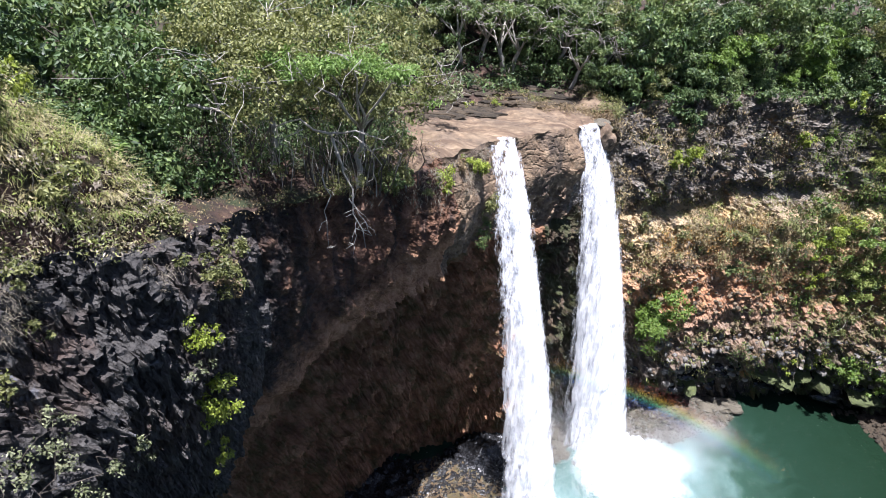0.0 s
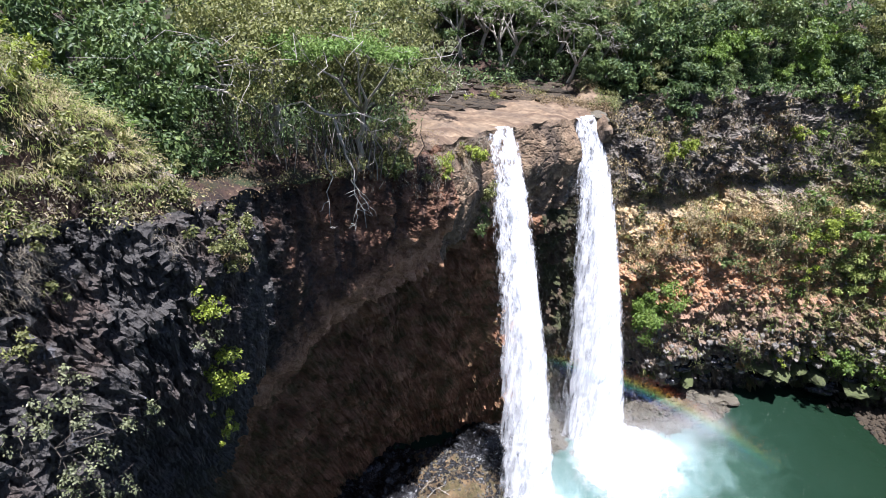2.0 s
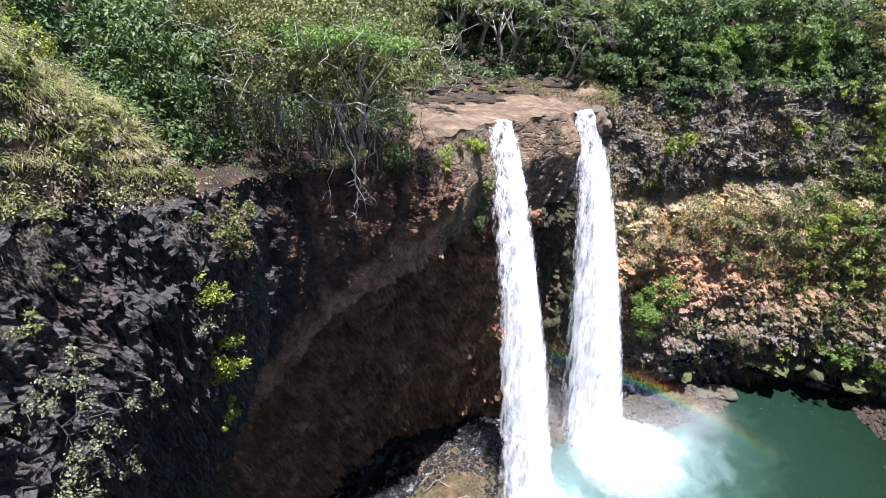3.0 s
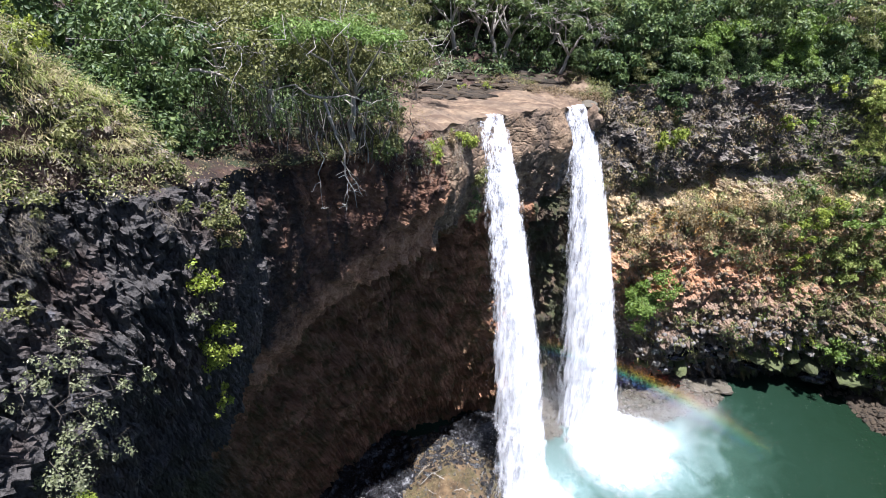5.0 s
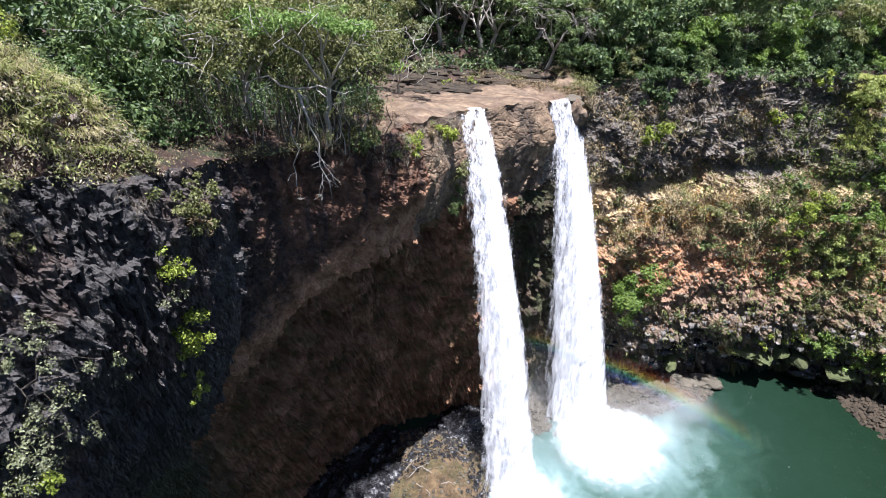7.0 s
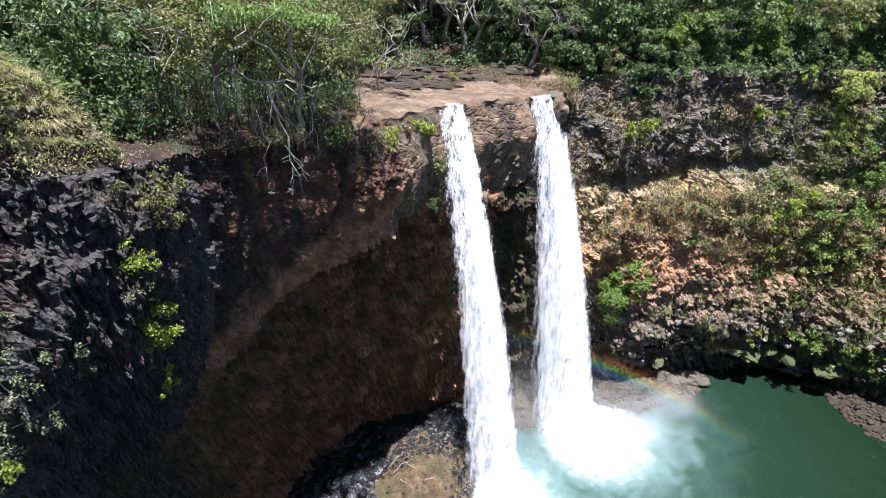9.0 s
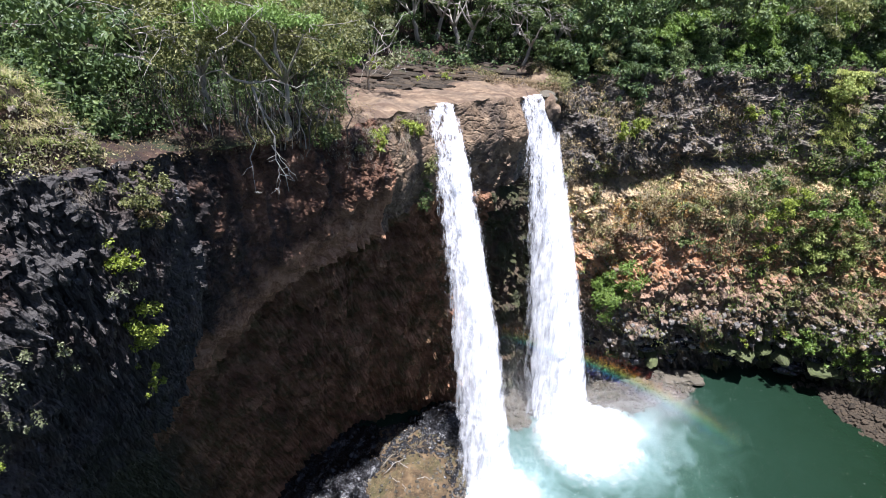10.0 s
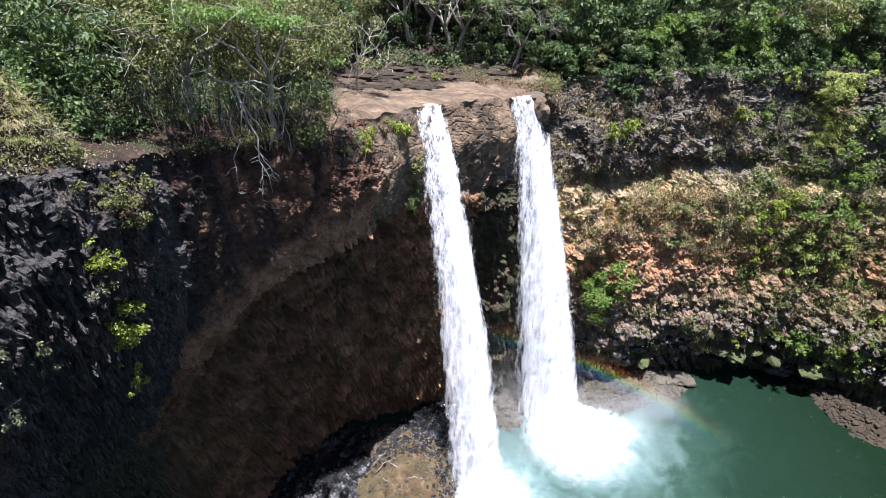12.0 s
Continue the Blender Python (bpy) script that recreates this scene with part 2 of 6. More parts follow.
def lip_material(shelf=False):
    n = Nodes("worn_orange_lip_rock")
    big, mid, fine = n.noise(0.4, 4), n.noise(1.8, 6, 0.65), n.noise(12, 5, 0.7)
    col = n.ramp(mid, (0.3, (0.070, 0.046, 0.030)), (0.5, (0.195, 0.130, 0.078)), (0.72, (0.35, 0.255, 0.16)))
    col = n.mix(n.ramp(big, (0.46, (0, 0, 0)), (0.6, (0.85, 0.85, 0.85))), col, n.ramp(mid, (0.35, (0.040, 0.031, 0.025)), (0.65, (0.16, 0.115, 0.08))))
    warped = n.add("ShaderNodeMix")
    warped.data_type = "VECTOR"
    warped.inputs[0].default_value = 0.35
    wob = n.add("ShaderNodeTexNoise", Scale=0.9, Detail=4.0)
    n.link(n.at, wob.inputs["Vector"])
    n.link(n.stretch(0.45, 1.1, 1.4), warped.inputs[4])
    n.link(wob.outputs["Color"], warped.inputs[5])
    crack = n.cell(0.8, warped.outputs[1], "DISTANCE_TO_EDGE").outputs["Distance"]
    col = n.mix(n.ramp(crack, (0.0, (0.5, 0.5, 0.5)), (0.025, (0, 0, 0))), col, (0.07, 0.05, 0.04))
    col = n.mix(n.ramp(fine, (0.5, (0, 0, 0)), (0.8, (0.4, 0.4, 0.4))), col, (0.42, 0.31, 0.19))
    if shelf:
        bands = n.noise(1.0, 5, 0.7, n.stretch(0.35, 2.0, 0.5), 0.6)
        col = n.mix(n.ramp(n.noise(0.7, 5, 0.65), (0.42, (0, 0, 0)), (0.6, (0.8, 0.8, 0.8))), col, n.ramp(mid, (0.3, (0.115, 0.080, 0.050)), (0.7, (0.25, 0.18, 0.112))))                                                      # bed of the river and soil behind the bare rock
        col = n.mix(n.ramp(bands, (0.48, (0, 0, 0)), (0.60, (0.8, 0.8, 0.8))), col, (0.085, 0.052, 0.032))
        col = n.mix(n.ramp(fine, (0.56, (0, 0, 0)), (0.68, (0.6, 0.6, 0.6))), col, (0.075, 0.052, 0.036))
        x, y, _ = n.height()
        wander = n.math("MULTIPLY", n.math("SUBTRACT", n.noise(0.9, 6, 0.65), 0.5), 3.0)
        back = n.math("ADD", n.math("SUBTRACT", y, n.math("ADD", n.math("MULTIPLY", x, 0.85), 28.7)), wander)
        beside = n.math("ADD", n.math("SUBTRACT", -1.9, x), wander)
        soil = n.ramp(fine, (0.3, (0.030, 0.020, 0.014)), (0.55, (0.095, 0.063, 0.041)), (0.8, (0.22, 0.155, 0.10)))
        col = n.mix(n.ramp(n.math("MAXIMUM", back, beside), (0.0, (0, 0, 0)), (0.5, (1, 1, 1))), col, soil)
    bump = n.math("ADD", n.math("MULTIPLY", mid, 0.6), n.math("MULTIPLY", fine, 0.45))
    return n.finish(col, 0.85, bump, 0.7, 0.06 if shelf else 0.2)


def right_wall_material():
    n = Nodes("weathered_banded_cliff_rock")
    mid, fine, big = n.noise(1.5, 6, 0.7), n.noise(8, 5, 0.75), n.noise(0.3, 4)
    z = n.math("ADD", n.height()[2], n.math("MULTIPLY", n.math("SUBTRACT", n.noise(0.25, 4), 0.5), 4.5))
    band = n.ramp(n.math("DIVIDE", z, 28.0), (0.0, (0.040, 0.036, 0.030)), (0.20, (0.14, 0.108, 0.080)), (0.30, (0.28, 0.185, 0.125)),
                  (0.42, (0.46, 0.225, 0.110)), (0.52, (0.46, 0.27, 0.145)), (0.61, (0.68, 0.49, 0.26)), (0.68, (0.175, 0.155, 0.132)), (0.95, (0.155, 0.135, 0.115)))
    col = n.mix(n.ramp(mid, (0.34, (0.9, 0.9, 0.9)), (0.47, (0, 0, 0))), band, (0.026, 0.023, 0.020))
    col = n.mix(n.ramp(n.noise(3.6, 5, 0.7), (0.54, (0, 0, 0)), (0.66, (0.7, 0.7, 0.7))), col, (0.42, 0.34, 0.26))
    ochre = n.noise(0.33, 5, 0.6)
    col = n.mix(n.ramp(ochre, (0.62, (0, 0, 0)), (0.70, (0.8, 0.8, 0.8))), col, n.ramp(fine, (0.3, (0.20, 0.09, 0.03)), (0.7, (0.52, 0.30, 0.10))))
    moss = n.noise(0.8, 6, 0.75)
    # Moss gains past x 25: green growth, with the overhung end's shade in it.
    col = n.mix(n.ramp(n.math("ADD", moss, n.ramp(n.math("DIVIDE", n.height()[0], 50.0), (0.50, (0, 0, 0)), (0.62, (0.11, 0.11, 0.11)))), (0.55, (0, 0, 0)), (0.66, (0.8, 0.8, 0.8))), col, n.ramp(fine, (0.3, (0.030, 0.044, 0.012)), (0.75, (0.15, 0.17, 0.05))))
    bump = n.math("ADD", n.math("MULTIPLY", n.cell(4.0).outputs["Distance"], 0.8), n.math("MULTIPLY", fine, 0.8))
    return n.finish(col, 0.9, bump, 1.0, 0.16)


def soil_material():
    n = Nodes("leaf_litter_soil")
    mid, fine = n.noise(1.2, 6, 0.65), n.noise(16, 5, 0.75)
    col = n.ramp(mid, (0.32, (0.020, 0.012, 0.009)), (0.55, (0.060, 0.034, 0.023)), (0.75, (0.15, 0.090, 0.060)))
    col = n.mix(n.ramp(n.noise(0.5, 4), (0.48, (0, 0, 0)), (0.6, (0.9, 0.9, 0.9))), col, n.ramp(fine, (0.3, (0.015, 0.026, 0.009)), (0.7, (0.050, 0.065, 0.022))))
    return n.finish(col, 0.95, n.math("ADD", fine, mid), 0.8, 0.12)


def earth_material():
    n = Nodes("dry_tan_earth")
    mid, fine = n.noise(1.3, 6, 0.65), n.noise(15, 5, 0.75)
    col = n.ramp(mid, (0.32, (0.045, 0.030, 0.016)), (0.52, (0.14, 0.092, 0.046)), (0.72, (0.27, 0.185, 0.095)))
    col = n.mix(n.ramp(n.noise(0.6, 4), (0.5, (0, 0, 0)), (0.62, (0.7, 0.7, 0.7))), col, n.ramp(fine, (0.3, (0.040, 0.040, 0.014)), (0.7, (0.13, 0.125, 0.045))))
    return n.finish(col, 0.95, n.math("ADD", fine, mid), 0.9, 0.12)


def stone_material(name, dark, light, lichen, gloss=0.85):
    n = Nodes(name)
    rnd = n.tree.nodes.new("ShaderNodeNewGeometry").outputs["Random Per Island"]
    per = n.tree.nodes.new("ShaderNodeObjectInfo").outputs["Random"]
    fine = n.noise(9, 5, 0.75)
    col = n.mix(n.math("FRACT", n.math("ADD", rnd, per)), dark, light)
    col = n.mix(n.ramp(fine, (0.45, (0, 0, 0)), (0.7, (0.8, 0.8, 0.8))), col, lichen)
    return n.finish(col, gloss, fine, 0.6, 0.06)


def leaf_material(name, dark, light, tip, gloss=0.5):
    n = Nodes(name)
    rnd = n.tree.nodes.new("ShaderNodeNewGeometry").outputs["Random Per Island"]
    per = n.tree.nodes.new("ShaderNodeObjectInfo").outputs["Random"]
    col = n.ramp(rnd, (0.0, tuple(0.6 * c for c in dark)), (0.5, light), (0.82, light), (1.0, tip))
    col = n.mix(n.math("MULTIPLY", n.ramp(n.noise(1.1, 3), (0.42, (0, 0, 0)), (0.62, (1, 1, 1))), 0.38), col, tip)
    col = n.mix(n.math("MULTIPLY", per, 0.3), col, dark)
    n.finish(col, gloss)
    t = n.add("ShaderNodeBsdfTranslucent")
    n.link(n.mix(0.5, col, (0.5, 0.55, 0.10), "OVERLAY"), t.inputs["Color"])
    m = n.add("ShaderNodeMixShader", Fac=0.28)
    n.link(n.bsdf.outputs[0], m.inputs[1])
    n.link(t.outputs[0], m.inputs[2])
    n.link(m.outputs[0], n.tree.nodes["Material Output"].inputs["Surface"])
    return n.mat


def bark_material(name, dark, light):
    n = Nodes(name)
    grain = n.noise(6, 6, 0.7, n.stretch(3, 3, 0.6))
    col = n.ramp(grain, (0.3, dark), (0.7, light))
    return n.finish(col, 0.9, grain, 0.7, 0.03)


FALL_FEET = ((7.7, 21.2), (13.3, 28.0))           # where the two falls meet the pool


def pool_material():
    n = Nodes("green_pool_water")
    x, y, _ = n.height()
    away = None
    for fx, fy in ((9.2, 20.6), (15.6, 25.4), (17.6, 26.6)):
        dx, dy = n.math("SUBTRACT", x, fx), n.math("SUBTRACT", y, fy)
        d = n.math("SQRT", n.math("ADD", n.math("MULTIPLY", dx, dx), n.math("MULTIPLY", dy, dy)))
        away = d if away is None else n.math("MINIMUM", away, d)
    churn = n.math("ADD", away, n.math("MULTIPLY", n.math("SUBTRACT", n.noise(0.45, 5, 0.6, None, 0.8), 0.5), 6.5))
    col = n.ramp(n.math("DIVIDE", churn, 21.0), (0.04, (0.34, 0.43, 0.42)), (0.13, (0.13, 0.20, 0.19)), (0.30, (0.027, 0.058, 0.042)), (0.5, (0.011, 0.027, 0.017)), (1.0, (0.007, 0.018, 0.009)))
    flecks = n.ramp(n.noise(2.6, 3, 0.5), (0.74, (0, 0, 0)), (0.77, (1, 1, 1)))
    col = n.mix(n.math("MULTIPLY", flecks, 0.35), col, (0.40, 0.48, 0.30))
    specks = n.ramp(n.noise(7.0, 2, 0.5), (0.715, (0, 0, 0)), (0.74, (0.6, 0.6, 0.6)))
    col = n.mix(specks, col, (0.5, 0.56, 0.48))
    wave = n.math("ADD", n.noise(1.6, 4, 0.55), n.math("MULTIPLY", n.noise(7, 3), 0.25))
    return n.finish(col, 0.12, wave, 0.35, 0.12, IOR=1.33)


def scattering(n, share):
    """Half of the light goes through, as in foam and drops."""
    t = n.add("ShaderNodeBsdfTranslucent")
    t.inputs["Color"].default_value = (0.94, 0.96, 0.98, 1)
    m = n.add("ShaderNodeMixShader", Fac=share)
    n.link(n.bsdf.outputs[0], m.inputs[1])
    n.link(t.outputs[0], m.inputs[2])
    return m.outputs[0]


def pierced(n, shader, cover):
    """The shader where cover is 1, nothing where it is 0."""
    gaps = n.add("ShaderNodeMixShader")
    n.link(cover, gaps.inputs[0])
    n.link(n.add("ShaderNodeBsdfTransparent").outputs[0], gaps.inputs[1])
    n.link(shader, gaps.inputs[2])
    n.link(gaps.outputs[0], n.tree.nodes["Material Output"].inputs["Surface"])
    return n.mat


def density_of(n):
    node = n.add("ShaderNodeAttribute")
    node.attribute_name = "whiteness"
    return node.outputs["Fac"]


def falling_water_material():
    """White water that tears into flecks near the lip and into long clots further down; the relief is tilted upwards so
    that the upright sheet takes more sun.
    """
    n = Nodes("falling_white_water")
    z = n.height()[2]
    fleck, clot = n.noise(1.0, 3, 0.6, n.stretch(13, 13, 3.2)), n.noise(1.0, 3, 0.55, n.stretch(4.6, 4.6, 0.75))
    strand = n.noise(1.0, 4, 0.6, n.stretch(2.4, 2.4, 0.09))
    high = n.ramp(n.math("DIVIDE", z, 27.0), (0.45, (0.08,) * 3), (0.95, (1,) * 3))
    uneven = n.math("ADD", n.math("MULTIPLY", n.math("MULTIPLY", n.math("SUBTRACT", clot, 0.5), n.math("ADD", high, 0.35)), 1.1), n.math("MULTIPLY", n.math("SUBTRACT", strand, 0.5), 1.7))
    uneven = n.math("ADD", uneven, n.math("MULTIPLY", n.math("MULTIPLY", n.math("SUBTRACT", fleck, 0.5), high), 2.4))
    cover = n.ramp(n.math("ADD", density_of(n), uneven), (0.02, (0, 0, 0)), (1.0, (1, 1, 1)))
    col = n.ramp(n.math("ADD", n.math("MULTIPLY", strand, 0.5), n.math("MULTIPLY", clot, 0.5)), (0.36, (0.62, 0.64, 0.70)), (0.50, (0.95, 0.96, 0.98)))
    # The z term leans all normals up, which brightens the upright sheet.
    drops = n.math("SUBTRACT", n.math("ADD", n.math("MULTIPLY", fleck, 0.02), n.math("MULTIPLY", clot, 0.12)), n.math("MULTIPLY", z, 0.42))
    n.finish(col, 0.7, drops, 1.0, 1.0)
    return pierced(n, scattering(n, 0.35), cover)


def foam_material():
    n = Nodes("churning_foam")
    mid, fine = n.noise(1.6, 5, 0.65), n.noise(7, 4, 0.7)
    n.finish(n.ramp(mid, (0.35, (0.80, 0.86, 0.88)), (0.55, (0.96, 0.97, 0.98))), 0.7, n.math("ADD", mid, n.math("MULTIPLY", fine, 0.3)), 0.8, 0.2)
    uneven = n.math("MULTIPLY", n.math("SUBTRACT", n.math("ADD", n.math("MULTIPLY", mid, 0.6), n.math("MULTIPLY", fine, 0.4)), 0.5), 1.5)
    return pierced(n, scattering(n, 0.4), n.ramp(n.math("ADD", density_of(n), uneven), (0.1, (0, 0, 0)), (0.95, (1, 1, 1))))


def droplet_material(name, color, share=0.5):
    n = Nodes(name)
    n.finish(color, 0.8)
    n.link(scattering(n, share), n.tree.nodes["Material Output"].inputs["Surface"])
    return n.mat


def rainbow_material():
    """The bow's light painted as base colour, by each drop's place across the bow."""
    n = Nodes("rainbow_drops")
    hue = n.add("ShaderNodeAttribute")
    hue.attribute_name = "hue"
    col = n.ramp(hue.outputs["Fac"], (0.0, (0.16, 0.10, 0.60)), (0.2, (0.08, 0.30, 0.85)), (0.4, (0.12, 0.65, 0.35)), (0.6, (0.80, 0.78, 0.10)), (0.78, (0.95, 0.42, 0.06)), (1.0, (0.75, 0.08, 0.05)))
    n.finish(col, 0.8)
    t = n.add("ShaderNodeBsdfTranslucent")
    n.link(col, t.inputs["Color"])
    m = n.add("ShaderNodeMixShader", Fac=0.5)
    n.link(n.bsdf.outputs[0], m.inputs[1])
    n.link(t.outputs[0], m.inputs[2])
    n.link(m.outputs[0], n.tree.nodes["Material Output"].inputs["Surface"])
    return n.mat


EARTH = earth_material()
CAVE, MOSSY_WALL = cave_material(), mossy_wall_material()
SHELF_ROCK = lip_material(True)
BASALT, OVERHANG, LIP, RIGHT, SOIL = basalt_material(), overhang_material(), lip_material(), right_wall_material(), soil_material()
# Near-black: wet stones, and overhang shade on the bank behind the fall.
STONE_DARK = stone_material("wet_shaded_black_stone", (0.004, 0.004, 0.005), (0.014, 0.014, 0.015), (0.055, 0.055, 0.056), 0.27)
STONE_GREY = stone_material("grey_brown_stone", (0.014, 0.012, 0.010), (0.110, 0.092, 0.068), (0.175, 0.16, 0.105))
STONE_BROWN = stone_material("dark_brown_rock", (0.012, 0.009, 0.006), (0.055, 0.039, 0.024), (0.085, 0.066, 0.040), 0.95)
BLOCK_TAN = stone_material("tan_cliff_block", (0.035, 0.028, 0.022), (0.20, 0.138, 0.088), (0.27, 0.215, 0.125))
BLOCK_GREY = stone_material("grey_cliff_block", (0.035, 0.033, 0.032), (0.20, 0.18, 0.16), (0.34, 0.31, 0.27))
STONE_MOSS = stone_material("mossy_stone", (0.030, 0.032, 0.018), (0.060, 0.070, 0.026), (0.11, 0.14, 0.03))
LEAF_DARK = leaf_material("dark_green_leaf", (0.012, 0.034, 0.012), (0.075, 0.130, 0.040), (0.25, 0.32, 0.11))
LEAF_MID = leaf_material("mid_green_leaf", (0.028, 0.064, 0.019), (0.115, 0.172, 0.050), (0.31, 0.35, 0.13))
LEAF_OLIVE = leaf_material("olive_leaf", (0.030, 0.044, 0.013), (0.160, 0.172, 0.050), (0.38, 0.37, 0.15))
LEAF_PALE = leaf_material("pale_sage_leaf", (0.06, 0.075, 0.03), (0.22, 0.24, 0.115), (0.50, 0.50, 0.33), 0.5)
LEAF_TAN = leaf_material("withered_tan_leaf", (0.07, 0.050, 0.030), (0.25, 0.175, 0.095), (0.46, 0.36, 0.21), 0.7)
LEAF_GREY = leaf_material("grey_dry_leaf", (0.055, 0.046, 0.036), (0.26, 0.205, 0.155), (0.52, 0.45, 0.36), 0.7)
LEAF_BRIGHT = leaf_material("bright_green_leaf", (0.050, 0.095, 0.016), (0.145, 0.235, 0.036), (0.29, 0.38, 0.08))
LEAF_FEATHER = leaf_material("feathery_bright_leaf", (0.060, 0.115, 0.022), (0.185, 0.30, 0.058), (0.33, 0.43, 0.13), 0.6)
LEAF_CREAM = leaf_material("straw_coloured_leaf", (0.17, 0.125, 0.060), (0.52, 0.40, 0.21), (0.72, 0.60, 0.37), 0.7)
LEAF_ORANGE = leaf_material("orange_dead_leaf", (0.20, 0.085, 0.025), (0.52, 0.28, 0.075), (0.66, 0.44, 0.16), 0.7)
LEAF_YELLOW = leaf_material("yellow_green_leaf", (0.10, 0.14, 0.015), (0.24, 0.30, 0.03), (0.40, 0.44, 0.08))
GRASS_DRY = leaf_material("dry_grass_blade", (0.14, 0.115, 0.05), (0.40, 0.34, 0.17), (0.62, 0.55, 0.33), 0.7)
GRASS_TALL = leaf_material("bright_grass_blade", (0.14, 0.17, 0.03), (0.42, 0.46, 0.10), (0.62, 0.62, 0.24), 0.6)
GRASS_GREEN = leaf_material("green_grass_blade", (0.075, 0.11, 0.020), (0.27, 0.33, 0.075), (0.54, 0.55, 0.19), 0.6)
GRASS_GREY = leaf_material("withered_grass_blade", (0.10, 0.085, 0.065), (0.25, 0.21, 0.16), (0.42, 0.37, 0.29), 0.8)
BARK = bark_material("brown_grey_bark", (0.035, 0.028, 0.021), (0.14, 0.118, 0.092))
BARK_PALE = bark_material("pale_bleached_bark", (0.21, 0.185, 0.15), (0.50, 0.46, 0.40))
WATER_POOL, WATER_FALL, FOAM = pool_material(), falling_water_material(), foam_material()
DROPS, RAINBOW_DROPS = droplet_material("white_droplets", (0.95, 0.96, 0.97)), rainbow_material()


# ---- the gorge: cliff and ground ----
# Level curves of the cliff round the gorge, from the left wall past the falls to the right wall and round behind: rim, upper face, overhang edge, hollow, foot, under water.
RIM = [(-12, -20, 31), (-10.2, 3, 31.4), (-9.15, 8, 30.9), (-7.5, 10.9, 29.6), (-6.5, 14.5, 28.5), (-3.2, 18.5, 27.4), (-0.4, 22.3, 26.9), (2.0, 25.2, 26.5),
       (5.6, 28.4, 26.0), (7.3, 30.4, 25.3), (9.6, 33.4, 24.7), (11.2, 35.6, 24.9), (18.4, 37.2, 25.5), (24.4, 38.4, 25.7), (31, 39.8, 25.6), (40, 38, 26), (49, 28, 27), (53, 0, 28), (38, -34, 29), (8, -44, 30)]
UPPER = [(-12, -20, 25), (-8.7, 4.2, 25.7), (-8.0, 8.2, 25.6), (-6.7, 10.5, 24.8), (-5.85, 14.3, 23.4), (-2.7, 18.5, 24.2), (0.6, 21.7, 24.2), (2.6, 24.6, 24.2),
         (6.15, 27.85, 23.8), (7.6, 29.3, 23.4), (9.6, 34.6, 22.8), (12.4, 34.3, 22.4), (18.6, 35.9, 22.6), (24.8, 37.2, 22.4), (31.2, 38.6, 22.0), (40, 37, 22), (49, 27, 22), (53, 0, 22), (38, -34, 22), (8, -44, 22)]
EDGE = [(-13, -20, 17), (-9.8, 3.5, 17), (-9.6, 8.2, 17.2), (-8.4, 11.0, 16.8), (-7.15, 13.9, 17.6), (-3.4, 18.6, 20.0), (-0.3, 21.7, 21.0), (1.6, 24.2, 21.4),
        (5.6, 28.0, 20.2), (7.0, 29.1, 20.2), (9.6, 32.6, 19.4), (13.2, 33.4, 18.6), (19.2, 34.9, 18.2), (25.2, 36.4, 18.2), (31.4, 37.2, 17.6), (40, 36, 18), (49, 26, 18), (53, 0, 18), (38, -34, 18), (8, -44, 18)]
HOLLOW = [(-13.5, -20, 11), (-10.6, 4.5, 12), (-10.9, 9.5, 12.5), (-10.0, 13.2, 12.2), (-7.8, 17.2, 12), (-4.9, 21.1, 12.1), (-1.2, 23.9, 12), (2.0, 26.2, 12),
          (6.0, 28.9, 12.2), (8.2, 29.6, 12.2), (10.6, 31.2, 12.6), (13.6, 32.2, 13), (20.6, 34.1, 12.6), (26.6, 35.2, 12.6), (33, 35.9, 12.2), (41, 34.5, 12), (50, 25, 12), (54, 0, 12), (38, -35, 12), (8, -45, 12)]
FOOT = [(-13, -20, 5), (-10.6, 4.5, 5), (-10.8, 10, 5.4), (-9.8, 14, 5.4), (-7.6, 18.4, 5.4), (-4.7, 22.4, 5.3), (-0.8, 25.5, 5.2), (2.6, 27.3, 5),
        (6.4, 29.0, 5), (9.2, 30.2, 5), (12.2, 31.3, 5.2), (16.2, 32.0, 5.6), (21.6, 32.9, 6), (27, 33.7, 6.2), (34.6, 33.8, 6.2), (41, 31.4, 6), (49, 23, 6), (53, 0, 6), (37, -34, 6), (8, -44, 6)]
SUNK = [(-13, -20, -2), (-10.4, 4.5, -2), (-10.4, 10, -2), (-9.2, 14.4, -2), (-7.2, 19.0, -2), (-4.4, 23.4, -2), (-0.2, 26.6, -2), (3.2, 28.2, -2),
        (7.0, 29.4, -2), (9.8, 30.6, -2), (12.8, 31.7, -2), (17, 32.8, -2), (23.6, 34.6, -2), (29.6, 36.0, -2), (35.8, 34.6, -2), (41.4, 31.6, -2), (49, 23, -2), (53, 0, -2), (37, -34, -2), (8, -44, -2)]
FINE = [110, 84, 60, 50, 56, 52, 50, 48, 28, 36, 34, 62, 52, 56, 58, 20, 6, 6, 6, 6]      # columns in each stretch
ROWS_BETWEEN = (56, 70, 24, 46, 40, 22)
# the roof of the hollow, just under the overhang's edge, cut back most at the stations in the middle
CUT = [0.2, 0.2, 0.25, 0.45, 0.8, 0.85, 0.85, 0.8, 0.6, 0.5, 0.3, 0.2, 0.2, 0.2, 0.2, 0.2, 0.2, 0.2, 0.2, 0.2]
UNDER = [(e[0] + c * (h[0] - e[0]), e[1] + c * (h[1] - e[1]), e[2] - 1.3) for e, h, c in zip(EDGE, HOLLOW, CUT)]
